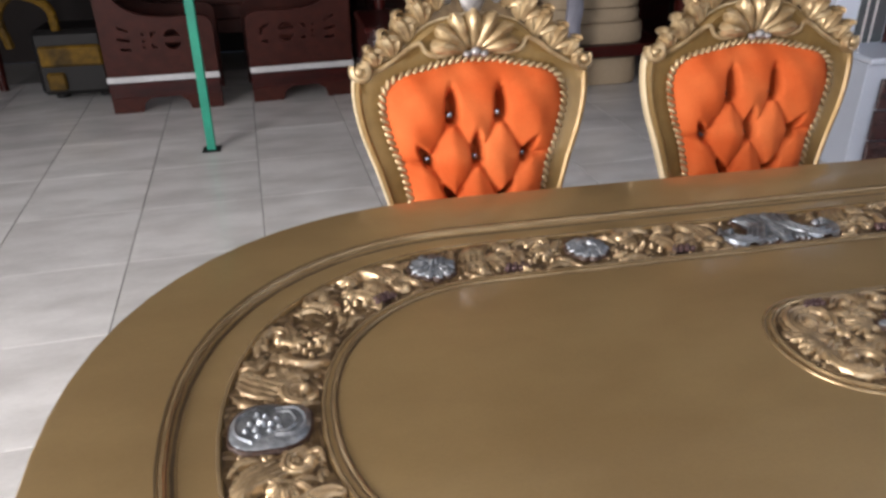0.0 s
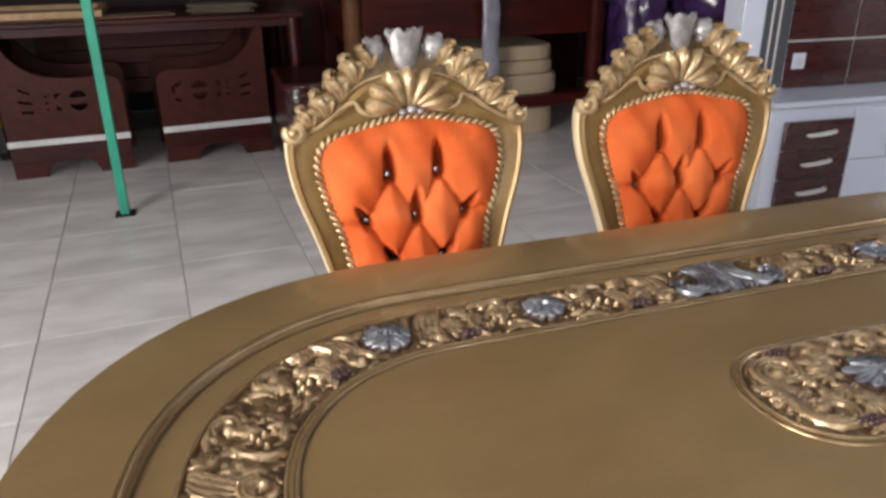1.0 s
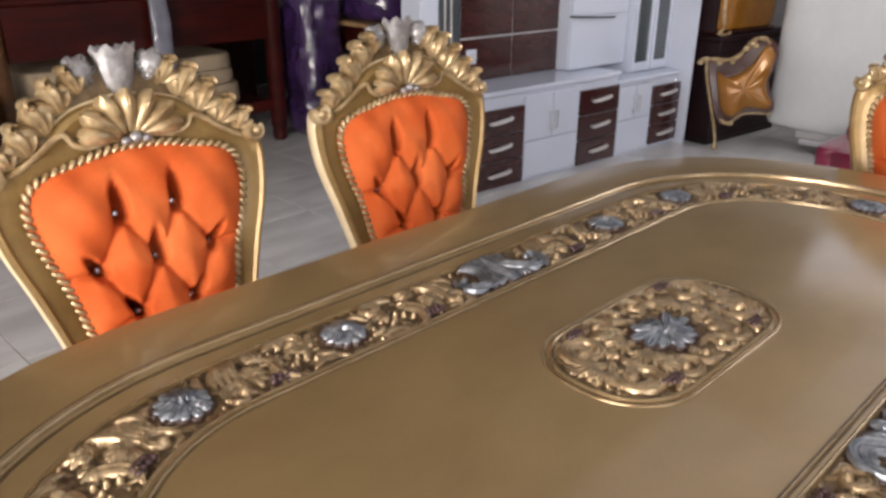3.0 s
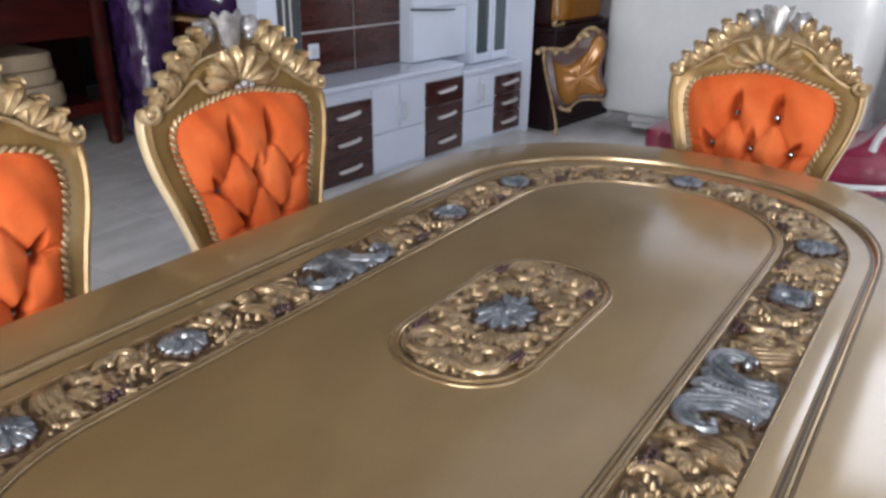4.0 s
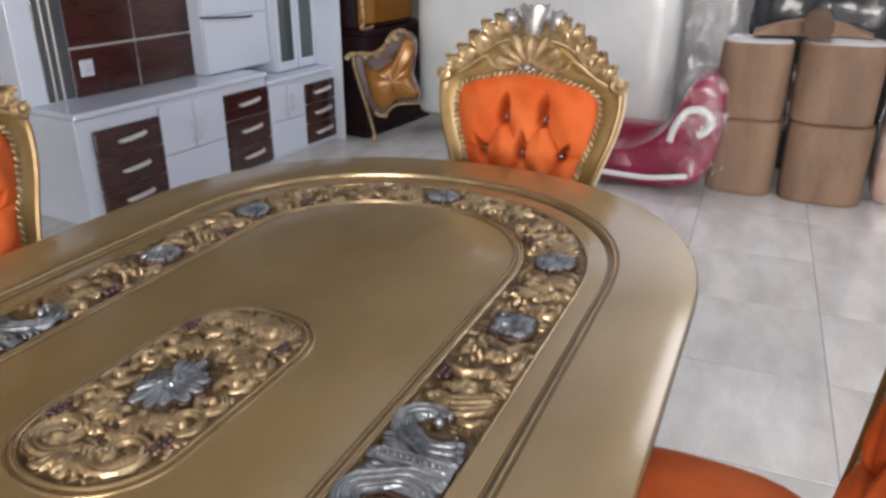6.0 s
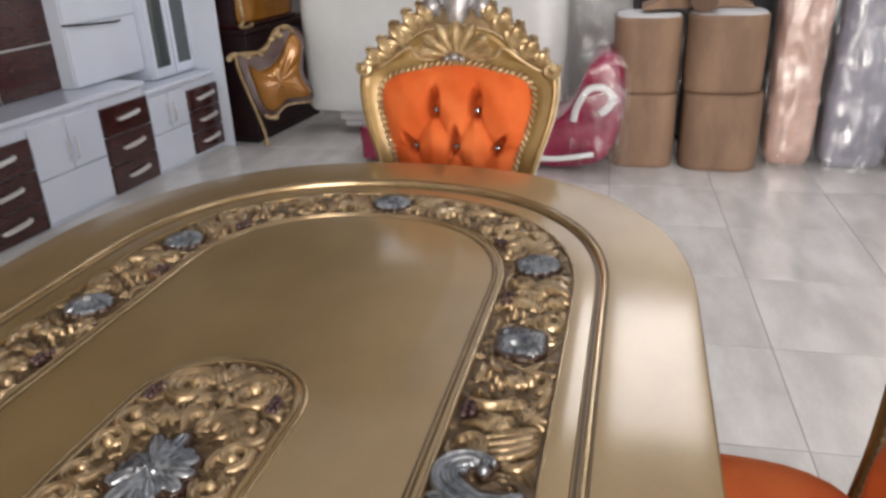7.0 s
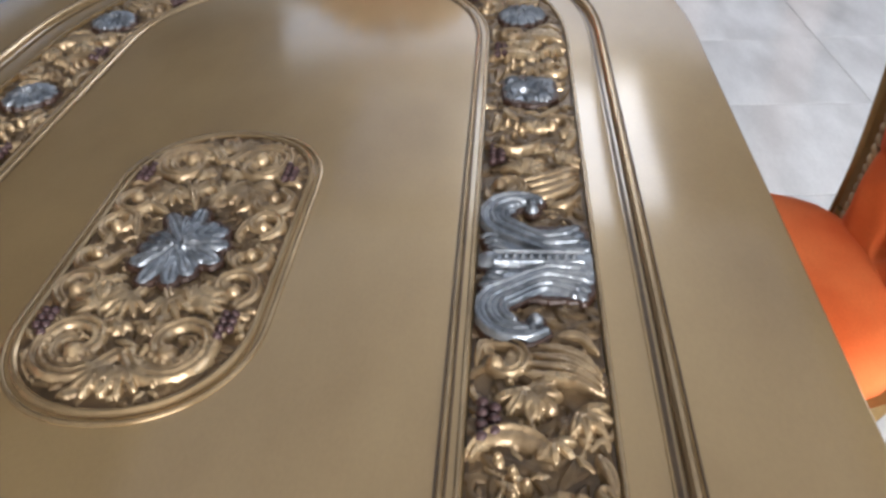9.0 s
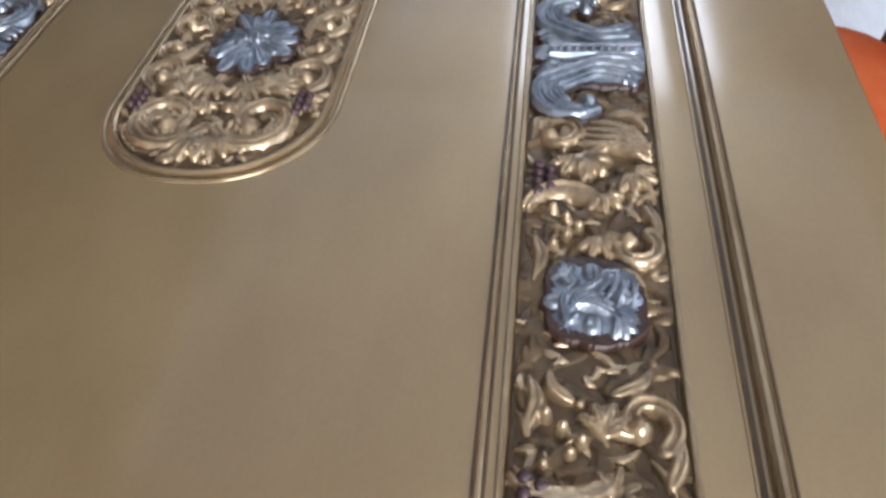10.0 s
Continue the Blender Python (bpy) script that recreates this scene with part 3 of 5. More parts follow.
def band_grapes(at, sg):
    for n in range(7):
        gx, gy = (n % 4) * 0.0125 - 0.018 + 0.006 * (n // 4), (n // 4) * 0.0115 - 0.052
        g = Geo()
        blob(g, (0, 0, 0), 0.0066, 0.0066, 0.0066, 8, 6)
        part("grape", g, GRAPE, table, m=Matrix.Translation(on_band(at + sg * gx, gy, 0.0095)))


def quarter(at, sg):
    R = Relief(0, S3, -0.0655, 0.0655, 0.0015 if at == 0 else 0.0019)
    low = Relief(0, S3, -0.0655, 0.0655, 0.0019)
    for _ in range(680):
        x, y = rnd.uniform(0, S3), rnd.uniform(-0.058, 0.058)
        low.leaf(x, y, rnd.uniform(0, 6.3), rnd.uniform(0.024, 0.042), rnd.uniform(0.0042, 0.0075), rnd.uniform(0.0055, 0.0095), rnd.uniform(-1.6, 1.6))
    band_motif(R, 0.105, 0.262, 1)
    band_motif(R, S2 - 0.042, S2 - S1 - 0.08, -1)
    band_motif(R, S2 + 0.042, 0.215, 1)
    band_motif(R, S3 - 0.048, 0.20, -1)
    R.fill(210, 0.0, S3, -0.061, 0.061, 0.0012, 0.0090)
    for c in (S1, S2, S3):
        for sheet in (R, low):
            sheet.h = np.where(np.hypot((sheet.x - c)[:, None], sheet.y[None, :]) < 0.050, np.minimum(sheet.h, 0.0035), sheet.h)
    # Low layer coloured dark, so the gaps read as shaded recesses.
    part("carved_underlay", low.mesh("carved_underlay", lambda x, y, h: on_band(at + sg * x, y, 1.0 * h - 0.0016), 0.0008, GOLD_GLAZE_SHADE), GOLD_GLAZE_SHADE, table, "low carving darkened by brown glaze and recess shade", kind="stuff")
    part("carved_scrollwork", R.mesh("carved_scrollwork", lambda x, y, h: on_band(at + sg * x, y, 1.4 * h - 0.0016), 0.0008, GOLD_CARVED), GOLD_CARVED, table, kind="stuff")
    for gx in (0.225, S2 - 0.155, S2 + 0.14):
        band_grapes(at + sg * gx, sg)


def emblem(s0):
    """The large silver cartouche at the middle of a long side: a beaded bar between two leaves that curl into volutes."""
    R = Relief(-0.128, 0.128, -0.066, 0.066, 0.0012)
    for sg in (1, -1):
        # solid body under the strands
        R.stroke([(sg * 0.022, 0.050), (sg * 0.026, 0.010), (sg * 0.034, -0.026)], 0.026, 0.0052, 0, "even", (1, 0))
        R.stroke([(sg * 0.046, 0.044), (sg * 0.044, 0.010), (sg * 0.044, -0.030)], 0.018, 0.0052, 0, "even", (1, 0))
        R.stroke([(sg * 0.044, -0.036), (sg * 0.062, -0.050), (sg * 0.088, -0.052), (sg * 0.108, -0.038), (sg * 0.112, -0.016)], 0.012, 0.0052, 0, "even", (1, 0))
        cx, cy = sg * 0.082, -0.020
        for i in range(6):
            r = 0.0430 - 0.0062 * i
            pts = [(sg * (0.0165 + 0.0085 * i), 0.060 - 0.004 * i), (sg * (0.0135 + 0.0082 * i), 0.034), (sg * (0.0160 + 0.0066 * i), 0.008)]
            end = 0.75 - 0.22 * i
            for k in range(9):
                a = -2.75 + (end + 2.75) * k / 8
                pts.append((cx + sg * r * math.cos(a), cy + r * math.sin(a)))
            R.stroke(pts, 0.0044 - 0.0002 * i, (0.0128, 0.0104, 0.0130, 0.0108, 0.0126, 0.0106)[i] * rnd.uniform(0.97, 1.05), 0.0, "even", (0.75, 0.45))
        R.bead(sg * 0.098, -0.001, 0.0088, 0.0135)
        R.bead(sg * 0.110, -0.004, 0.0062, 0.0120)
        for i in range(4):
            R.leaf(sg * (0.018 + 0.012 * i), 0.048 - 0.003 * i, math.pi / 2 - sg * (0.1 + 0.16 * i), 0.016, 0.0068, 0.0118 - 0.0006 * i, 0, "club")
        for i in range(3):
            R.leaf(sg * (0.020 + 0.010 * i), -0.030 - 0.004 * i, -math.pi / 2 + sg * 0.35, 0.024, 0.0048, 0.0122, -sg * 0.5, "club")
    R.stroke([(0, -0.054), (0, 0), (0, 0.058)], 0.0145, 0.0090, 0.0, "even", (1, 0))
    for sg in (1, -1):
        R.stroke([(sg * 0.0088, -0.046), (sg * 0.0092, 0), (sg * 0.0088, 0.054)], 0.0030, 0.0130, 0.0, "even", (1, 0))
    R.stroke([(0, -0.040), (0, -0.050), (0, -0.062)], 0.0135, 0.0125, 0.0, "leaf")
    for i in range(9):
        R.bead(0.0, -0.033 + 0.0095 * i, 0.0043, 0.0140)
    put = lambda x, y, h: on_band(s0 + x, max(-0.0640, min(0.0640, y)), h)
    rim = part("glaze_rim", rim_under(R, 3, 0.0085).mesh("glaze_rim", put, 0.001, GLAZE), GLAZE, table)
    part("silver_cartouche", R.mesh("silver_cartouche", lambda x, y, h: put(x, y, h + 0.0052), 0.0005, SILVER), SILVER, rim, "silver cartouche with curling volutes")


def rosette(s0, style, turn=0.0, size=1.0):
    """An uneven plate with fine petals round its middle; style 1 bears a bunch of round buds, style 2 curls."""
    rx, ry = 0.043 * size, 0.046 * size
    R = Relief(-0.056, 0.056, -0.056, 0.056, 0.0012)
    flat = (0.0085, 0.0085, 0.0032)[style]
    if style == 1:
        rx, ry = 0.040, 0.050
        R.stroke([(-0.016, -0.028), (0.018, -0.024), (0.020, 0.002), (0.012, 0.030), (-0.016, 0.026), (-0.020, 0.0), (-0.004, 0.0)], 0.026, flat, 0, "even", (1, 0))
    else:
        R.stroke([(-0.012, 0), (0, 0), (0.012, 0)], (0.029, 0.036, 0.030)[style] * size, flat, 0, "even", (1, 0))
    if style == 2:
        R.stroke([(-0.014, 0.004), (0, 0), (0.014, -0.004)], 0.036 * size, flat, 0, "even", (1, 0))
    n = (13, 10, 8)[style]
    for i in range(n):
        a = turn + 2 * math.pi * (i + rnd.uniform(-0.2, 0.2)) / n
        k = 1 + 0.12 * math.sin(2 * a + turn * 5) + 0.10 * math.sin(3 * a + 9 * turn) + rnd.uniform(-0.07, 0.07)
        R.leaf(0.52 * rx * math.cos(a), 0.52 * ry * math.sin(a), a, (0.42, 0.36, 0.38)[style] * rx * k, 0.0115, 0.0095, 0.15, "club")
    if style == 0:
        for row in range(2):
            m = 15 - 5 * row
            for i in range(m):
                a = turn + 2 * math.pi * (i + 0.5 * row) / m + rnd.uniform(-0.06, 0.06)
                k = (1 - 0.45 * row) * rnd.uniform(0.85, 1.08)
                R.leaf(0.006 * math.cos(a), 0.006 * math.sin(a), a, rx * 0.86 * k, 0.0058, 0.0125 + 0.003 * row, 0.25, "club")
        for i in range(5):
            R.bead(rnd.uniform(-0.008, 0.008), rnd.uniform(-0.008, 0.008), 0.0042, 0.017)
    elif style == 1:
        for i in range(12):
            a = 2.4 * i
            q = 0.0076 * math.sqrt(i)
            R.bead(0.003 + q * math.cos(a), 0.010 + 0.95 * q * math.sin(a), 0.0064, 0.0160 - 0.10 * q)
        for k in (1.0, 0.72):
            R.stroke([(-0.030 * k, -0.006), (-0.026 * k, -0.034 * k), (0.004, -0.046 * k), (0.028 * k, -0.030 * k), (0.026 * k, -0.006)], 0.0034, 0.0112, 0, "even", (0.8, 0.4))
        R.stroke([(-0.034, 0.020), (-0.016, 0.044), (0.012, 0.046), (0.032, 0.026)], 0.0032, 0.0105, 0, "even", (0.8, 0.4))
    else:
        R.stroke([(-0.020, 0.020), (0.020, 0.018)], 0.022, flat, 0, "even", (1, 0))
        R.stroke([(-0.020, -0.018), (0.022, -0.020)], 0.022, flat, 0, "even", (1, 0))
        for i in range(7):
            R.leaf(-0.030 + 0.003 * i, -0.024, -0.35 + 0.26 * i, 0.052 - 0.002 * i, 0.0042, rnd.uniform(0.0125, 0.0150), 1.1)
        for i in range(5):
            R.leaf(0.030, 0.026 - 0.004 * i, 2.5 + 0.22 * i, 0.038, 0.0040, rnd.uniform(0.0130, 0.0155), 1.0)
        R.fan(-0.024, 0.016, 2.3, 0.6, 4, 0.020, 0.0048, 0.0125)
        R.fan(0.022, -0.022, -0.7, 0.6, 4, 0.018, 0.0048, 0.0125)
    put = lambda x, y, h: on_band(s0 + x, max(-0.0640, min(0.0640, y)), h)
    rim = part("glaze_rim", rim_under(R, 3, 0.0090).mesh("glaze_rim", put, 0.001, GLAZE), GLAZE, table)
    part("silver_rosette", R.mesh("silver_rosette", lambda x, y, h: put(x, y, 1.1 * h + 0.0065), 0.0005, SILVER), SILVER, rim)


emblem(0)
emblem(ROUND / 2)
for half in (0, 1):
    for sg in (1, -1):
        at = half * ROUND / 2
        rosette(at + sg * S1 + ((0.028 if sg < 0 else 0.012) if not half else 0), 2 if not half else 0, rnd.uniform(0, 1), 0.90)
        rosette(at + sg * S2, 0, rnd.uniform(0, 1), 0.95)
        quarter(at, sg)
rosette(S3, 0, 0.3, 1.0)
rosette(ROUND - S3, 1, 0.2, 1.0)
for r in (0.4705, 0.3435):
    part("glaze_line", ringsweep(Geo(), [(r + 0.0017, 0.7607), (r + 0.0012, 0.7618), (r - 0.0012, 0.7618), (r - 0.0017, 0.7607)], cap=False), DARK_LINE, table, "thin dark brown line")

# carved middle panel
R = Relief(-0.262, 0.262, -0.130, 0.130, 0.0015)
for sx in (1, -1):
    for sy in (1, -1):
        hand = sx * sy
        C = lambda a: math.atan2(sy * math.sin(a), sx * math.cos(a))
        sc = lambda x, y, r, a, tu, th, h, hd, tip=True: R.scroll(sx * x, sy * y, r, C(a), tu, th, h, hd * hand, tip)
        fn = lambda x, y, a, sp, n, ln, w, h: R.fan(sx * x, sy * y, C(a), sp, n, ln, w, h)
        sc(0.176, 0.056, 0.052, -1.3, 1.15, 0.0105, 0.011, 1)
        sc(0.176, 0.056, 0.036, -0.9, 0.6, 0.0075, 0.009, 1, False)
        for i in range(9):
            a = -0.9 + 0.36 * i
            R.bead(sx * (0.176 + 0.028 * math.cos(a)), sy * (0.056 + 0.028 * math.sin(a)), 0.0032, 0.0095)
        fn(0.205, 0.010, 0.2, 1.0, 7, 0.045, 0.0060, 0.0105)
        fn(0.118, 0.050, 2.4, 1.0, 8, 0.046, 0.0060, 0.0115)
        sc(0.084, 0.090, 0.031, 0.4, 1.0, 0.0085, 0.011, 1)
        sc(0.036, 0.094, 0.027, 2.9, 1.0, 0.0075, 0.011, -1)
        for i in range(7):
            a = 3.3 + 0.34 * i
            R.bead(sx * (0.084 + 0.021 * math.cos(a)), sy * (0.086 + 0.021 * math.sin(a)), 0.0029, 0.0090)
        fn(0.096, 0.020, 0.5, 0.9, 7, 0.046, 0.0058, 0.0115)
        fn(0.128, 0.096, 0.4, 0.8, 4, 0.032, 0.0075, 0.010)
        R.leaf(sx * 0.065, sy * 0.045, C(0.9), 0.05, 0.008, 0.010, 0.6 * hand)
        R.leaf(sx * 0.075, sy * 0.010, C(0.2), 0.05, 0.007, 0.010, 0.5 * hand)
        R.leaf(sx * 0.01, sy * 0.064, C(0.2), 0.06, 0.007, 0.010, 0.5 * hand)
        fn(0.146, 0.016, 0.6, 1.4, 6, 0.018, 0.006, 0.011)
        for n in range(7):
            g = Geo()
            blob(g, (0, 0, 0), 0.0055, 0.0055, 0.0055, 8, 6)
            part("grape", g, GRAPE, table, m=pose(0.021 + sx * (0.128 + 0.0105 * (n % 4)), 0.010 + sy * (0.094 + 0.0095 * (n // 4)), 0.779))
R.fill(420, -0.25, 0.25, -0.12, 0.12, 0.002, 0.0090)
low = Relief(-0.262, 0.262, -0.130, 0.130, 0.0015)
for _ in range(430):
    low.leaf(rnd.uniform(-0.25, 0.25), rnd.uniform(-0.12, 0.12), rnd.uniform(0, 6.3), rnd.uniform(0.026, 0.046), rnd.uniform(0.0045, 0.0080), rnd.uniform(0.0050, 0.0085), rnd.uniform(-1.6, 1.6))
low.h = np.where(np.hypot(np.maximum(np.abs(R.x)[:, None] - 0.132, 0), R.y[None, :]) < 0.1275, low.h, 0)
part("carved_panel_underlay", low.mesh("carved_panel_underlay", lambda x, y, h: (0.955 * x + 0.021, 0.955 * y + 0.010, 0.7672 + 1.0 * h), 0.0008, GOLD_GLAZE_SHADE), GOLD_GLAZE_SHADE, table, "low carving darkened by brown glaze and recess shade", kind="stuff")
edge = np.hypot(np.maximum(np.abs(R.x)[:, None] - 0.132, 0), R.y[None, :])
R.h = np.where(edge < 0.1275, R.h, 0)
R.h = np.where(np.hypot((R.x + 0.010)[:, None] / 0.080, R.y[None, :] / 0.064) < 1, np.minimum(R.h, 0.0030), R.h)
part("carved_panel_scrollwork", R.mesh("carved_panel_scrollwork", lambda x, y, h: (0.955 * x + 0.021, 0.955 * y + 0.010, 0.7672 + 1.45 * h), 0.0008, GOLD_CARVED), GOLD_CARVED, table, kind="stuff")
R = Relief(-0.076, 0.076, -0.064, 0.064, 0.0012)
R.stroke([(-0.018, 0), (0, 0), (0.018, 0)], 0.036, 0.0075, 0, "even", (1, 0))
for row in range(3):
    m = (12, 15, 9)[row]
    for i in range(m):
        a = 2 * math.pi * (i + 0.5 * row + rnd.uniform(-0.2, 0.2)) / m
        k = (1.0, 0.84, 0.46)[row] * (1 + 0.10 * math.sin(3 * a + 0.5) + rnd.uniform(-0.08, 0.08))
        ln = k / math.sqrt((math.cos(a) / 0.066) ** 2 + (math.sin(a) / 0.049) ** 2)
        q = (0.4 * ln, 0.012, 0.003)[row]
        R.leaf(q * math.cos(a), q * math.sin(a), a, ln - q, (0.0135, 0.0072, 0.0056)[row], (0.0105, 0.0135, 0.0165)[row], rnd.uniform(-0.2, 0.3), "club")
        if row < 1:
            for sd in (-0.2, 0.2):
                R.leaf(0.45 * ln * math.cos(a + 0.5 * sd), 0.45 * ln * math.sin(a + 0.5 * sd), a + 0.6 * sd, 0.48 * ln, 0.0034, (0.0118, 0.0150)[row], 0.2)
for i in range(6):
    R.bead(rnd.uniform(-0.010, 0.010), rnd.uniform(-0.008, 0.008), 0.0045, 0.0165)
rim = part("glaze_rim", rim_under(R, 4, 0.0105).mesh("glaze_rim", lambda x, y, h: (x, y, h), 0.001, GLAZE), GLAZE, table, m=pose(0.004, 0.004, 0.7685))
part("silver_rosette", R.mesh("silver_rosette", lambda x, y, h: (x, y, h + 0.0075), 0.0005, SILVER), SILVER, rim, "silver flower rosette")

# ---- chairs ----
SEAT_Z, LEAN = 0.47, radians(9)


def back_place(u, v, w):
    """Chair-local point of the back: u across, v height over the floor, w towards the sitter."""
    d = (v - SEAT_Z) * 1.035
    u = u * 1.055
    return (u, 0.235 + d * math.sin(LEAN) - w * math.cos(LEAN), SEAT_Z + d * math.cos(LEAN) + w * math.sin(LEAN))


OUT_EDGE = [(0.200, 0.44), (0.212, 0.56), (0.248, 0.70), (0.285, 0.82), (0.298, 0.91), (0.290, 0.972), (0.266, 0.985), (0.225, 0.990), (0.175, 1.02), (0.11, 1.075), (0.0, 1.10)]
IN_EDGE = [(0.150, 0.44), (0.160, 0.56), (0.184, 0.70), (0.215, 0.80), (0.230, 0.87), (0.224, 0.92), (0.198, 0.948), (0.145, 0.964), (0.09, 0.978), (0.045, 0.987), (0.0, 0.989)]
BUTTONS = [(-0.062, 0.850), (0.062, 0.850), (-0.124, 0.740), (0.0, 0.740), (0.124, 0.740), (-0.062, 0.630), (0.062, 0.630), (0.0, 0.520)]
PLEATS = [(0, 3), (1, 3), (0, 2), (1, 4), (2, 5), (3, 5), (3, 6), (4, 6), (5, 7), (6, 7)]


def seg_dist(p, a, b):
    a, b = np.array(a), np.array(b)
    t = np.clip(((p - a) @ (b - a)) / ((b - a) @ (b - a)), 0, 1)
    return np.linalg.norm(p - a - t[..., None] * (b - a), axis=-1)


def tufted_back():
    """Deep-buttoned cushion as one sheet, filling the back's opening."""
    right = spline(IN_EDGE, 8)
    zs = np.array([p[1] for p in right])
    xs = np.array([p[0] for p in right])
    nu, nv = 141, 161
    z = np.linspace(0.47, 0.986, nv)
    u = np.linspace(-1, 1, nu)
    U, Z = np.meshgrid(u, z)
    X = U * (np.interp(Z, zs, xs) + 0.003)
    P = np.stack([X, Z], -1)
    d = np.full(X.shape, 9.0)
    segs = [(BUTTONS[a], BUTTONS[b]) for a, b in PLEATS]
    segs += [((-0.062, 0.850), (-0.066, 0.905)), ((0.062, 0.850), (0.066, 0.905)), ((-0.124, 0.740), (-0.20, 0.745)), ((0.124, 0.740), (0.20, 0.745)),
             ((-0.062, 0.63), (-0.17, 0.60)), ((0.062, 0.63), (0.17, 0.60))]
    for a, b in segs:
        d = np.minimum(d, seg_dist(P, a, b))
    db = np.min([np.hypot(X - b[0], Z - b[1]) for b in BUTTONS], axis=0)
    edge = np.minimum(1 - np.abs(U), (0.989 - Z) * 5)
    W = 0.010 + 0.030 * (1 - np.exp(-np.clip(edge, 0, 1) / 0.14))
    # plump puffs with narrow creases that are deep at the buttons and shallow between them
    fade = np.where(Z > 0.86, np.clip((0.968 - Z) / 0.10, 0.0, 1.0), 1.0)
    W += 0.019 * (1 - np.exp(-(d / 0.034) ** 1.8)) * fade * np.clip(edge / 0.3, 0, 1)
    for _ in range(10):
        W[1:-1, 1:-1] += 0.2 * (W[2:, 1:-1] + W[:-2, 1:-1] + W[1:-1, 2:] + W[1:-1, :-2] - 4 * W[1:-1, 1:-1])
    W -= (0.004 + 0.020 * np.exp(-(db / 0.042) ** 2)) * np.exp(-(d / 0.0075) ** 1.5) * fade
    for k, b in enumerate(BUTTONS):
        up, wide = (3.2, 0.0165) if k < 2 else ((3.4, 0.0150) if k in (3, 7) else (2.2, 0.0140))
        slant = 0.0 if k < 2 or k in (3, 7) else 0.6 * np.sign(b[0])
        dz = Z - b[1]
        r = np.hypot(1.25 * (X - b[0] - slant * np.maximum(dz, 0)), np.where(dz > 0, dz / up, dz))
        W -= 0.12 * np.exp(-(r / wide) ** 2.8)
    W = np.maximum(W, -0.046)
    W += 0.0035 * np.sin(X * 31 + 1.3) * np.sin(Z * 27) + 0.002 * np.sin(X * 75 + Z * 41)
    g = Geo()
    return loft(g, [[back_place(X[j, i], Z[j, i], W[j, i]) for i in range(nu)] for j in range(nv)], closed=False, cap=False)


def carve(draw, w0=0.02):
    """Carving drawn flat in the back's plane: x across, y height."""
    loc = Geo()
    draw(loc)
    return laid(loc, lambda x, y, h: back_place(x, y, w0 + h))


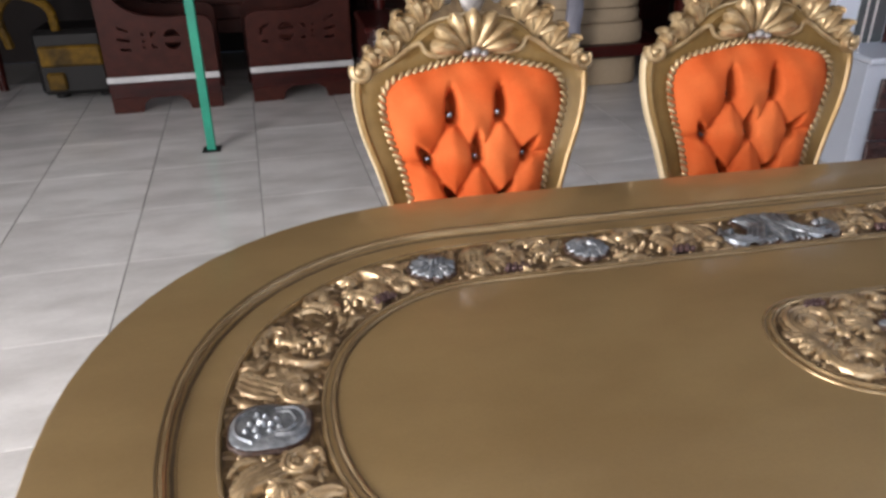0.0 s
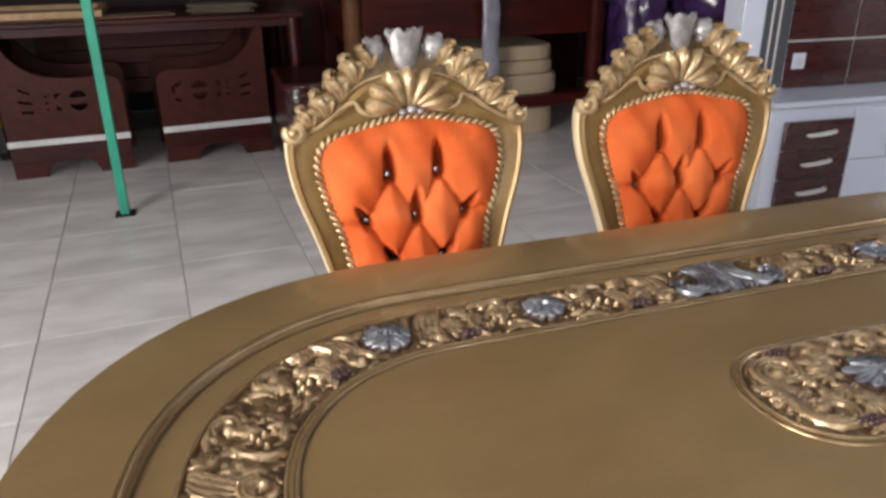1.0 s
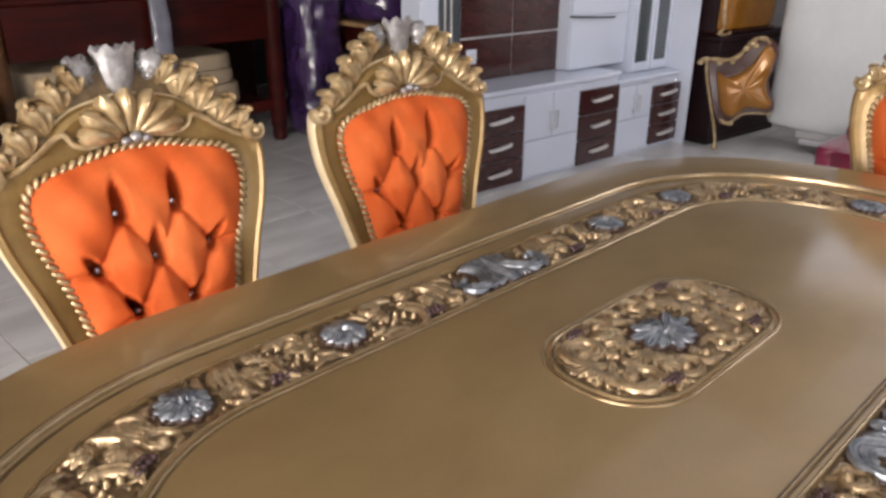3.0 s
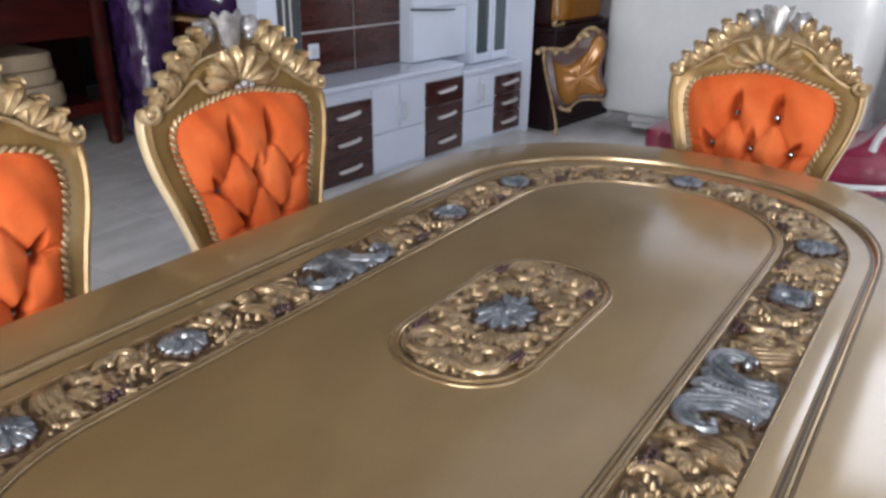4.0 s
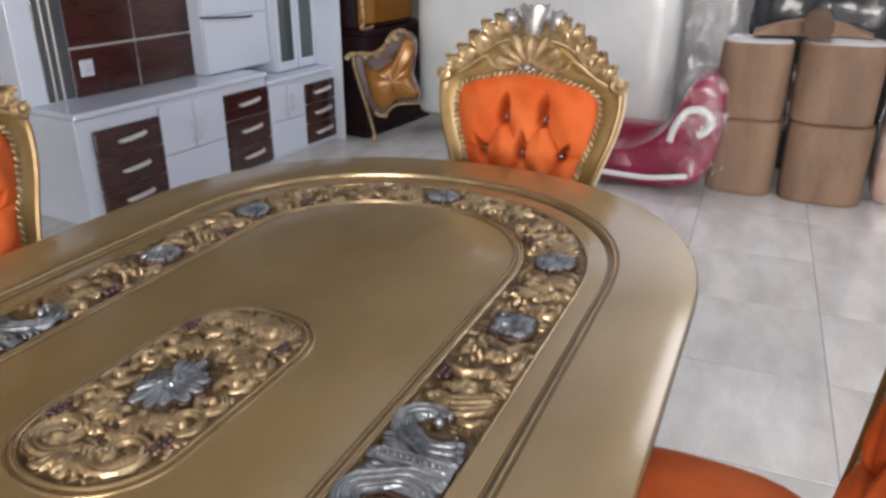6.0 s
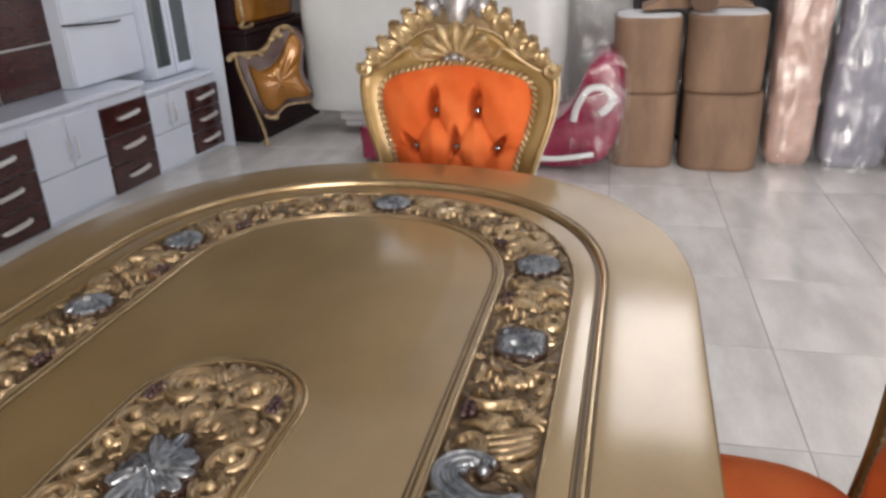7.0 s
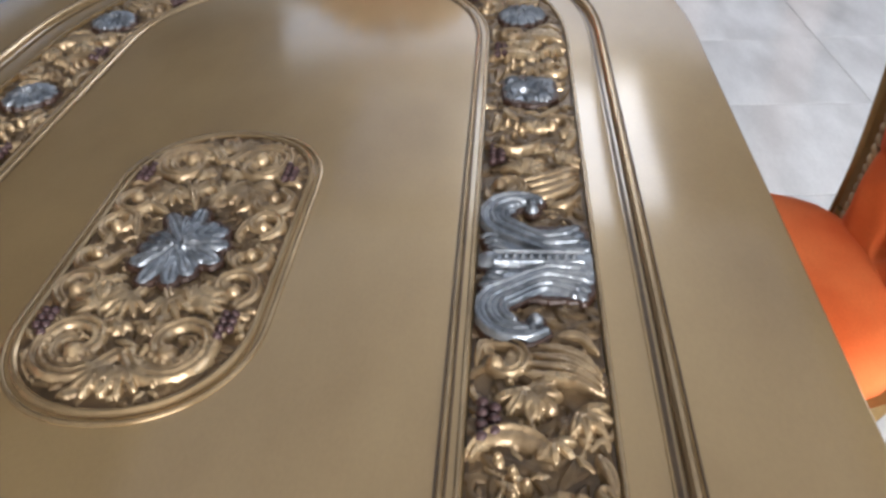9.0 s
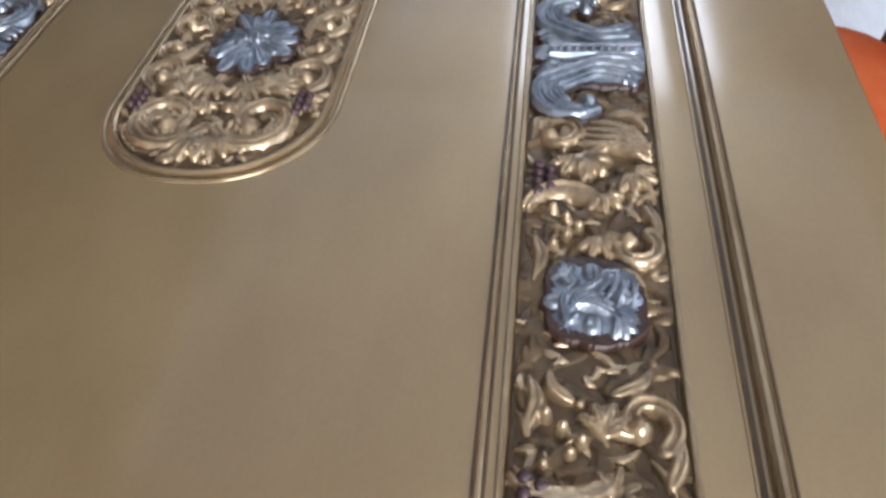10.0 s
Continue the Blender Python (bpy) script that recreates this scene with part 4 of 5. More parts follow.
def chair():
    c = thing("dining_chair", "carved gold dining chair with button-tufted orange velvet upholstery", "dining chair", "chairs round the table")
    n = 6
    o = [tuple(p) for p in spline(OUT_EDGE, n)]
    i_ = [tuple(p) for p in spline(IN_EDGE, n)]
    o = o + [(-x, z) for x, z in o[-2::-1]]
    i_ = i_ + [(-x, z) for x, z in i_[-2::-1]]
    rings, side = [], []
    for (ox, oz), (ix, iz) in zip(o, i_):
        mix = lambda k, w: back_place(ox + (ix - ox) * k, oz + (iz - oz) * k, w)
        rings.append([mix(0.03, -0.026), mix(0.03, 0.014), mix(0.09, 0.024), mix(0.2, 0.026), mix(0.30, 0.019), mix(0.5, 0.017), mix(0.8, 0.014), mix(1.0, 0.008), mix(1.0, -0.026)])
        side.append([mix(0.035, -0.028), mix(0.0, -0.024), mix(-0.02, -0.005), mix(0.0, 0.010), mix(0.035, 0.013)])
    part("back_frame", loft(Geo(), rings), FRAME_GOLD, c, "gold balloon-shaped back frame")
    part("frame_edge", loft(Geo(), side), CREAM, c, "pale cream-gold side of the frame")
    part("back_panel", loft(Geo(), [[back_place(x, z, -0.056) for x, z in i_], [back_place(x, z, -0.049) for x, z in i_]]), VELVET, c)
    part("back_cushion", tufted_back(), VELVET, c, "deep-buttoned orange velvet back cushion", smooth=80)
    for bx, bz in BUTTONS[:7]:
        g = Geo()
        loft(g, [[back_place(bx + r * math.cos(a), bz + r * math.sin(a), w) for a in (math.pi * k / 4 for k in range(8))] for r, w in ((0.004, -0.047), (0.004, -0.010), (0.0085, -0.003), (0.0055, 0.004), (0.001, 0.0045))])
        part("crystal_button", g, CRYSTAL, c, smooth=0)
    # twisted rope round the upholstery
    g = Geo()
    pts = [np.array(p) for p in i_]
    acc = np.concatenate([[0], np.cumsum([np.linalg.norm(b - a) for a, b in zip(pts, pts[1:])])])
    steps = int(acc[-1] / 0.0185)
    for k in range(steps):
        s = acc[-1] * (k + 0.5) / steps
        q = int(min(np.searchsorted(acc, s) - 1, len(pts) - 2))
        t = (s - acc[q]) / (acc[q + 1] - acc[q])
        p = pts[q] * (1 - t) + pts[q + 1] * t
        d = pts[q + 1] - pts[q]
        a = math.atan2(d[1], d[0]) + 0.75
        loc = Geo()
        blob(loc, (0, 0, 0), 0.0145, 0.0066, 0.0085, 7, 5, Matrix.Rotation(a, 3, "Z"))
        g.add([back_place(p[0] + x, p[1] + y, 0.020 + h) for x, y, h in loc.v], loc.f)
    part("rope_trim", g, FRAME_CREST, c, "twisted gold rope trim")

    # crest: curled leaves that climb from a scroll at each shoulder
    CL = [(0.246, 0.984, 0.054), (0.206, 1.006, 0.068), (0.166, 1.042, 0.074), (0.130, 1.080, 0.070), (0.094, 1.112, 0.056)]

    def leaves(sg):
        def draw(g):
            scroll(g, sg * 0.274, 0.972, 0.024, 0.6 if sg > 0 else math.pi - 0.6, 1.1, 0.0115, 0.030, -sg)
            turn_to = lambda a: a if sg > 0 else math.pi - a
            for k, (x, z, size) in enumerate(CL):
                for a, ln, w, h in ((1.95, 0.66, 0.34, 0.028), (1.25, 0.92, 0.44, 0.042), (0.55, 0.76, 0.34, 0.032)):
                    aa = a + rnd.uniform(-0.12, 0.12)
                    petal(g, sg * (x - 0.008), z - 0.006, turn_to(aa), size * ln, size * w, h, sg * rnd.uniform(-0.7, -0.3), 0.016, 8, True, 0.12)
                # the tip of each leaf rolls over
                tip = (sg * (x + 0.52 * size * math.cos(1.15)), z + 0.80 * size * math.sin(1.15))
                scroll(g, tip[0], tip[1] - 0.002, size * 0.19, turn_to(2.4), 0.7, size * 0.085, 0.044, -sg)
            # cord that parts the leaves from the plain frame
            cord = spline([(sg * 0.262, 0.962, 0.016), (sg * 0.226, 0.976, 0.020), (sg * 0.190, 0.998, 0.022), (sg * 0.158, 1.022, 0.024), (sg * 0.132, 1.030, 0.026), (sg * 0.118, 1.008, 0.024), (sg * 0.090, 0.998, 0.020), (sg * 0.050, 1.002, 0.018)], 5)
            tube(g, cord, 0.0058, 7)
        return carve(draw, 0.004)
    part("crest_leaf", leaves(1), FRAME_CREST, c, "carved gold acanthus leaves")
    part("crest_leaf", leaves(-1), FRAME_CREST, c)

    def backing(g):
        out = [(0.270, 0.968), (0.246, 1.000), (0.205, 1.036), (0.165, 1.074), (0.125, 1.11), (0.08, 1.14), (0.03, 1.15)]
        out = out + [(-x, z) for x, z in out[::-1]] + [(-0.17, 1.01), (-0.12, 1.00), (0.12, 1.00), (0.17, 1.01)]
        loft(g, [[(x, z, 0) for x, z in out], [(x, z, 0.020) for x, z in out]])
    # Coloured dark so that the gaps between the leaves read as shade.
    part("crest_board", carve(backing, -0.014), GOLD_GLAZE_SHADE, c, "crest board darkened as the shade between its leaves")

    for k in range(7):
        def lobe(g):
            a = math.pi / 2 + (k - 3) * 0.43
            ln = (0.096, 0.098, 0.097, 0.090)[abs(k - 3)]
            bx, bz = 0.026 * math.cos(a), 1.004 + 0.012 * math.sin(a)
            petal(g, bx, bz, a, ln * 0.94, 0.0285, 0.036, 0.10 * (k - 3), 0.010, 10, True, 0.0)
            petal(g, bx + 0.35 * ln * math.cos(a), bz + 0.35 * ln * math.sin(a), a + 0.03 * (k - 3), ln * 0.50, 0.0100, 0.040, 0.07 * (k - 3), 0.010, 7, False, 0.0)
        part("shell_lobe", carve(lobe, 0.014), FRAME_CREST, c, "carved gold shell lobe")
    for k in (-1, 0, 1):
        part("shell_bead", carve(lambda g: blob(g, (0.021 * k, 1.000 + 0.005 * (k == 0), 0.030), 0.014 - 0.003 * abs(k), 0.012 - 0.003 * abs(k), 0.012, 10, 6), 0.014), SILVER_PAINT, c, "silver-painted oval bead")

    def bud(g):
        lathe(loc := Geo(), [(0.006, 0.0), (0.016, 0.008), (0.027, 0.03), (0.033, 0.055), (0.037, 0.076), (0.043, 0.090), (0.040, 0.093), (0.026, 0.083), (0.004, 0.080)], 22)
        for x, y, z in loc.v:
            a = math.atan2(y, x)
            f = 1.06 + 0.05 * math.cos(9 * a)
            g.v.append((x * f, 1.088 + 1.08 * z + (0.008 * math.cos(6 * a) if z > 0.08 else 0), y * f * 0.62 + 0.012))
        g.f.extend(loc.f)
        for k in range(5):
            petal(g, 0.010 * (k - 2), 1.108, math.pi / 2 + (k - 2) * 0.16, 0.070, 0.012, 0.034 - 0.004 * abs(k - 2), 0.05 * (k - 2), 0.004, 7, True)
    part("crest_rosebud", carve(bud, 0.006), SILVER_PAINT, c, "silver-painted rosebud")
    for sg in (1, -1):
        heart = part("crest_rose", carve(lambda g: blob(g, (sg * 0.074, 1.148, 0.010), 0.028, 0.029, 0.022, 10, 6), 0.004), SILVER_PAINT, c, "silver-painted rose")
        for row, (n, k) in enumerate(((6, 1.0), (5, 0.62))):
            for q in range(n):
                a = 2 * math.pi * (q + 0.4 * row) / n
                part("rose_petal", carve(lambda g: petal(g, sg * 0.074 + 0.004 * math.cos(a), 1.148 + 0.004 * math.sin(a), a, 0.031 * k, 0.0165 * k, 0.026 + 0.008 * row, 0.4, 0.002, 5, True), 0.004), SILVER_PAINT, heart)

    # seat
    rings = []
    for k, z in ((0.93, 0.405), (1.0, 0.415), (1.01, 0.45), (0.99, 0.475), (0.93, 0.494), (0.8, 0.507), (0.5, 0.517), (0.05, 0.520)):
        ring = []
        for j in range(40):
            a = 2 * math.pi * j / 40
            ca, sa = math.cos(a), math.sin(a)
            e = (abs(ca) ** 3.2 + abs(sa) ** 3.2) ** (-1 / 3.2)
            y = sa * e * 0.235
            w = 0.258 - 0.035 * (y + 0.235) / 0.47
            ring.append((k * ca * e * w, k * y - 0.015, z))
        rings.append(ring)
    part("seat_cushion", loft(Geo(), rings), VELVET, c, "padded orange velvet seat", smooth=60)
    rings = []
    for k, z in ((0.9, 0.33), (0.98, 0.335), (1.0, 0.36), (0.985, 0.39), (1.01, 0.404), (0.9, 0.406)):
        ring = []
        for j in range(40):
            a = 2 * math.pi * j / 40
            ca, sa = math.cos(a), math.sin(a)
            e = (abs(ca) ** 4 + abs(sa) ** 4) ** (-1 / 4)
            y = sa * e * 0.235
            ring.append((k * ca * e * (0.258 - 0.035 * (y + 0.235) / 0.47), k * y - 0.015, z))
        rings.append(ring)
    part("seat_frame", loft(Geo(), rings), FRAME_GOLD, c)
    for sx in (1, -1):
        tube(g := Geo(), spline([(sx * 0.215, -0.205, 0.36), (sx * 0.232, -0.226, 0.28), (sx * 0.222, -0.214, 0.17), (sx * 0.205, -0.196, 0.07), (sx * 0.215, -0.212, 0.0)], 4),
             [0.032, 0.033, 0.035, 0.034, 0.032, 0.030, 0.027, 0.025, 0.023, 0.021, 0.020, 0.019, 0.019, 0.019, 0.021, 0.026, 0.028], 9, up=(0, 1, 0))
        part("leg", g, FRAME_GOLD, c)
        tube(g := Geo(), spline([(sx * 0.185, 0.235, 0.47), (sx * 0.19, 0.225, 0.36), (sx * 0.195, 0.235, 0.2), (sx * 0.20, 0.27, 0.0)], 4), [0.026] * 5 + [0.024] * 4 + [0.022] * 4, 8, up=(0, 1, 0))
        part("leg", g, FRAME_GOLD, c)
    return c


base_chair = chair()
base_chair.matrix_basis = pose(-0.475, 0.755, 0, 0, 0, 0)
copy_thing(base_chair, pose(0.319, 0.772, 0, 0, 0, -2))
copy_thing(base_chair, pose(1.315, -0.030, 0, 0, 0, -90))
copy_thing(base_chair, pose(0.325, -0.782, 0, 0, 0, 183))

# ---- television wall unit ----
UNIT = pose(1.85, 2.33, 0, 0, 0, -4.5) @ Matrix.Diagonal((0.977, 0.977, 0.935, 1))
unit = thing("wall_unit", "glossy white television wall unit with dark red-brown drawer fronts", "cabinet", m=UNIT)


def box_part(name, dims, material, parent, label="", b=0.003):
    return part(name, cbox(Geo(), *dims, b), material, parent, label)


box_part("carcass", (-0.02, 1.405, 0.02, 0.50, 0.0, 0.60), WHITE_LACQUER, unit)
box_part("side_carcass", (1.407, 2.124, 0.02, 0.50, 0.0, 0.533), WHITE_LACQUER, unit, "lower white module")
box_part("worktop", (-0.024, 1.408, -0.004, 0.50, 0.603, 0.635), WHITE_LACQUER, unit, b=0.006)
box_part("worktop", (1.411, 2.124, -0.002, 0.50, 0.536, 0.566), WHITE_LACQUER, unit, b=0.006)


def bar_handle(parent, u, z, w):
    g = Geo()
    path = spline([(u - w / 2, -0.002, z - 0.008), (u - w / 2 + 0.010, -0.022, z - 0.005), (u, -0.028, z + 0.002), (u + w / 2 - 0.010, -0.022, z + 0.009), (u + w / 2, -0.002, z + 0.012)], 4)
    tube(g, path, [0.008 + 0.007 * math.sin(math.pi * k / (len(path) - 1)) for k in range(len(path))], 8)
    part("handle", g, CHROME, parent, "brushed steel handle")


for u0, u1, z0, z1 in ((0.07, 0.495, 0.012, 0.526), (1.01, 1.40, 0.014, 0.548), (1.793, 2.12, 0.032, 0.485)):
    step = (z1 - z0) / 3
    for k in range(3):
        front = box_part("drawer", (u0, u1, -0.004, 0.02, z0 + k * step + 0.004, z0 + (k + 1) * step - 0.004), WENGE, unit, "glossy dark red-brown drawer front", 0.004)
        bar_handle(front, (u0 + u1) / 2 + 0.01, z0 + (k + 0.55) * step, 0.17)
for u0, u1, zs, zt in ((0.50, 1.0, 0.275, 0.575), (1.41, 1.78, 0.27, 0.518)):
    mid = (u0 + u1) / 2
    for a, b_ in ((u0, mid), (mid, u1)):
        door = box_part("door", (a + 0.003, b_ - 0.003, 0.0, 0.02, zs + 0.003, zt), WHITE_LACQUER, unit)
        hu = mid + (0.03 if a == mid else -0.03)
        g = Geo()
        tube(g, [(hu, -0.002, zs + 0.055), (hu, -0.02, zs + 0.06), (hu, -0.02, zs + 0.17), (hu, -0.002, zs + 0.175)], 0.0055, 8, up=(1, 0, 0))
        part("handle", g, CHROME, door, "brushed steel handle")
    box_part("flap", (u0 + 0.003, u1 - 0.003, 0.0, 0.02, 0.03, zs - 0.003), WHITE_LACQUER, unit)
# side tower with smoked glass strips
box_part("tower", (-0.06, 0.245, 0.317, 0.50, 0.637, 2.1), WHITE_LACQUER, unit, "tall white side tower")
for u0, u1 in ((0.072, 0.110), (0.124, 0.158), (0.172, 0.236)):
    box_part("glass_strip", (u0, u1, 0.310, 0.317, 0.645, 2.05), GLASS, unit, "smoked glass strip", 0.001)
for u in (0.112, 0.160):
    box_part("metal_strip", (u, u + 0.010, 0.306, 0.317, 0.645, 2.05), CHROME, unit, b=0.001)
# dark back panels with pale joints
box_part("panel_backing", (0.246, 1.30, 0.330, 0.50, 0.637, 1.9), PACKING, unit)
for u0, u1 in ((0.248, 0.674), (0.688, 1.28)):
    for z0, z1 in ((0.640, 0.904), (0.918, 1.30), (1.312, 1.85)):
        box_part("back_panel", (u0, u1, 0.318, 0.330, z0, z1), WENGE, unit, "glossy dark red-brown panel", 0.002)
sock = box_part("socket_plate", (0.288, 0.372, 0.309, 0.3175, 0.750, 0.843), WHITE_LACQUER, unit, "white plastic socket plate", 0.006)
box_part("socket_insert", (0.311, 0.350, 0.305, 0.310, 0.772, 0.820), PACKING, sock, b=0.003)
# white upper cupboard with a black grip, and the glazed cupboard
cup = box_part("cupboard", (1.10, 1.688, 0.22, 0.50, 0.637, 2.0), WHITE_LACQUER, unit)
box_part("cupboard_door", (1.105, 1.685, 0.203, 0.219, 0.645, 1.0), WHITE_LACQUER, cup)
box_part("cupboard_door", (1.105, 1.685, 0.203, 0.219, 1.006, 1.99), WHITE_LACQUER, cup)
g = Geo()
tube(g, spline([(1.08, 0.196, 1.006), (1.2, 0.184, 0.996), (1.36, 0.180, 0.986), (1.48, 0.182, 0.980), (1.53, 0.196, 0.980)], 4), 0.009, 8, 0.7)
part("handle", g, BLACK, cup, "curved black grip")
gl = box_part("glazed_cupboard", (1.692, 2.124, 0.16, 0.50, 0.568, 2.0), WHITE_LACQUER, unit)
for u0, u1 in ((1.697, 1.905), (1.915, 2.122)):
    fr = Geo()
    for d in ((u0, u0 + 0.032), (u1 - 0.032, u1)):
        cbox(fr, *d, 0.140, 0.158, 0.575, 1.99, 0.003)
    cbox(fr, u0 + 0.032, u1 - 0.032, 0.140, 0.158, 0.575, 0.64, 0.003)
    cbox(fr, u0 + 0.032, u1 - 0.032, 0.140, 0.158, 1.94, 1.99, 0.003)
    dr = part("glazed_door", fr, WHITE_LACQUER, gl)
    box_part("pane", (u0 + 0.034, u1 - 0.034, 0.147, 0.153, 0.642, 1.938), GLASS, dr, "grey glass pane", 0.001)
box_part("end_panel", (2.126, 2.146, -0.07, 0.50, 0.0, 2.0), WHITE_LACQUER, unit)

# ---- dark furniture along the north side ----


def cutplate(name, outline, holes, thick):
    """A flat plate with holes through it, from smooth or straight outlines in its own plane."""
    cu = bpy.data.curves.new(name, "CURVE")
    cu.dimensions, cu.fill_mode, cu.extrude, cu.bevel_depth = "2D", "BOTH", thick / 2, 0.003
    for pts in (outline, *holes):
        sp = cu.splines.new("POLY")
        sp.points.add(len(pts) - 1)
        for q, (x, y) in zip(sp.points, pts):
            q.co = (x, y, 0, 1)
        sp.use_cyclic_u = True
    ob = bpy.data.objects.new(name, cu)
    me = bpy.data.meshes.new_from_object(ob)
    bpy.data.objects.remove(ob)
    bpy.data.curves.remove(cu)
    return me


def rect(x0, x1, y0, y1, skew=0.0):
    return [(x0, y0), (x1, y0 + skew), (x1, y1 + skew), (x0, y1)]


def disc_part(cx, cy, r, a0, a1, n=10):
    return [(cx + r * math.cos(a0 + (a1 - a0) * k / n), cy + r * math.sin(a0 + (a1 - a0) * k / n)) for k in range(n + 1)]


def wooden_armchair(label, m, mirror):
    """Bare carved armchair frame, seen from its side; its high back is at the right, or at the left when mirrored."""
    c = thing("wooden_armchair", label, "armchair", "carved armchairs by the wall", m=m)
    top = [tuple(p) for p in spline([(0.70, 0.90), (0.66, 0.86), (0.60, 0.74), (0.48, 0.64), (0.30, 0.605), (0.10, 0.61), (0.02, 0.585), (0.0, 0.53)], 4)]
    arch = [tuple(p) for p in spline([(0.0, 0.0), (0.20, 0.0), (0.22, 0.06), (0.27, 0.095), (0.45, 0.095), (0.50, 0.06), (0.52, 0.0), (0.70, 0.0)], 1)]
    outline = top + arch
    holes = [disc_part(0.26, 0.475, 0.055, 0.12, math.pi - 0.12), disc_part(0.26, 0.455, 0.055, math.pi + 0.12, 2 * math.pi - 0.12),
             rect(0.105, 0.150, 0.495, 0.520, 0.015), rect(0.085, 0.107, 0.455, 0.505), rect(0.095, 0.140, 0.405, 0.430, -0.015),
             [(0.345, 0.520), (0.395, 0.520), (0.395, 0.478)], [(0.345, 0.410), (0.395, 0.410), (0.395, 0.452)],
             disc_part(0.440, 0.505, 0.011, 0, 6.0, 8), disc_part(0.440, 0.465, 0.011, 0, 6.0, 8), disc_part(0.440, 0.425, 0.011, 0, 6.0, 8),
             rect(0.52, 0.59, 0.515, 0.535, 0.03), rect(0.52, 0.60, 0.455, 0.478, 0.015), rect(0.52, 0.59, 0.40, 0.422, 0.005)]
    if mirror:
        flip = lambda pts: [(0.70 - x, y) for x, y in pts]
        outline, holes = flip(outline), [flip(h) for h in holes]
    side = cutplate("side_panel", outline, holes, 0.035)
    for y in (0.02, 0.58):
        part("side_panel", side, REDWOOD, c, "pierced and carved side panel", Matrix.Translation((0, y, 0)) @ Matrix.Rotation(math.pi / 2, 4, "X"))
    hx = (0.0, 0.05) if mirror else (0.65, 0.70)
    box_part("backrest", (*hx, 0.041, 0.56, 0.30, 0.84), MAHOGANY, c)
    box_part("seat", (0.06, 0.64, 0.041, 0.56, 0.27, 0.31), MAHOGANY, c)
    box_part("base_board", (-0.003, 0.703, -0.012, -0.001, 0.10, 0.20), MAHOGANY, c)
    box_part("packing_strip", (-0.006, 0.706, -0.022, -0.013, 0.205, 0.245), PACKING, c, "greyish white foam packing strip")
    return c


wooden_armchair("carved red-brown wooden armchair frame with foam strip on tiled floor", pose(-2.10, 4.40, 0, 0, 0, 2), True)
wooden_armchair("carved red-brown wooden armchair frame with foam strip beside a chest", pose(-1.19, 4.47, 0, 0, 0, 5), False)

# slatted bench behind them and the long table over it
bench = thing("slatted_bench", "dark wooden bench with horizontally grooved back boards", "bench")
for k in range(5):
    box_part("back_board", (-1.95, -0.62, 5.20, 5.235, 0.345 + 0.108 * k, 0.345 + 0.108 * (k + 1) - 0.006), REDWOOD, bench)
for x in (-1.98, -0.66):
    box_part("leg", (x, x + 0.06, 5.24, 5.30, 0.0, 0.9), MAHOGANY, bench)
long_table = thing("long_table", "long dark mahogany table with a polished top", "table")
box_part("tabletop", (-3.1, -0.22, 4.42, 5.35, 0.905, 0.940), MAHOGANY, long_table, b=0.008)
box_part("apron", (-3.0, -0.30, 4.50, 4.525, 0.845, 0.905), MAHOGANY, long_table)
for x in (-3.05, -0.31):
    for y in (4.52, 5.25):
        g = Geo()
        lathe(g, [(0.035, 0), (0.03, 0.05), (0.042, 0.3), (0.03, 0.5), (0.045, 0.8), (0.045, 0.905)], 12, (x + 0.03, y, 0))
        part("leg", g, MAHOGANY, long_table)
fr = thing("framed_board", "pale wooden framed board lying on the long table", "frame")
for d in ((-2.35, -1.45, 4.55, 4.60), (-2.35, -1.45, 5.10, 5.15), (-2.35, -2.30, 4.60, 5.10), (-1.50, -1.45, 4.60, 5.10)):
    box_part("frame_bar", (*d, 0.942, 0.985), PALEWOOD, fr)
box_part("board", (-2.30, -1.50, 4.60, 5.10, 0.943, 0.955), FOAM, fr)
sheet = part("cardboard_sheet", cbox(Geo(), -0.24, 0.24, -0.12, 0.12, 0, 0.006, 0.002), CARDBOARD, m=pose(-1.27, 4.60, 0.942, 0, 0, 8))
tagged(sheet, "flat piece of pale cardboard on the table", "cardboard")
pile = thing("paper_pile", "loose pile of grey papers on the long table", "papers")
for k in range(6):
    part("sheet", cbox(Geo(), -0.2, 0.2, -0.14, 0.14, 0, 0.008, 0.002), OLD_PAPER, pile, m=pose(-0.72, 4.68, 0.942 + 0.009 * k, 0, 0, 17 * math.sin(5 * k)))

# yellow machine in the dark corner
ym = thing("yellow_machine", "yellow and black machine standing in the dark corner", "machine")
box_part("body", (-2.62, -2.16, 4.75, 5.15, 0.06, 0.50), BLACK, ym, b=0.03)
box_part("side_cover", (-2.58, -2.18, 4.72, 4.749, 0.26, 0.40), YELLOW, ym, "yellow plastic cover", 0.02)
box_part("lower_cover", (-2.56, -2.44, 4.72, 4.749, 0.10, 0.22), YELLOW, ym, "yellow plastic cover", 0.02)
g = Geo()
tube(g, spline([(-2.74, 4.74, 0.40), (-2.76, 4.72, 0.62), (-2.64, 4.72, 0.74), (-2.46, 4.74, 0.66), (-2.44, 4.76, 0.50)], 5), 0.03, 8)
part("handle", g, YELLOW, ym)
for x in (-2.54, -2.24):
    lathe(g := Geo(), [(0.02, 0), (0.05, 0.005), (0.05, 0.055), (0.02, 0.06)], 12, (x, 4.95, 0))
    part("foot", g, BLACK, ym)

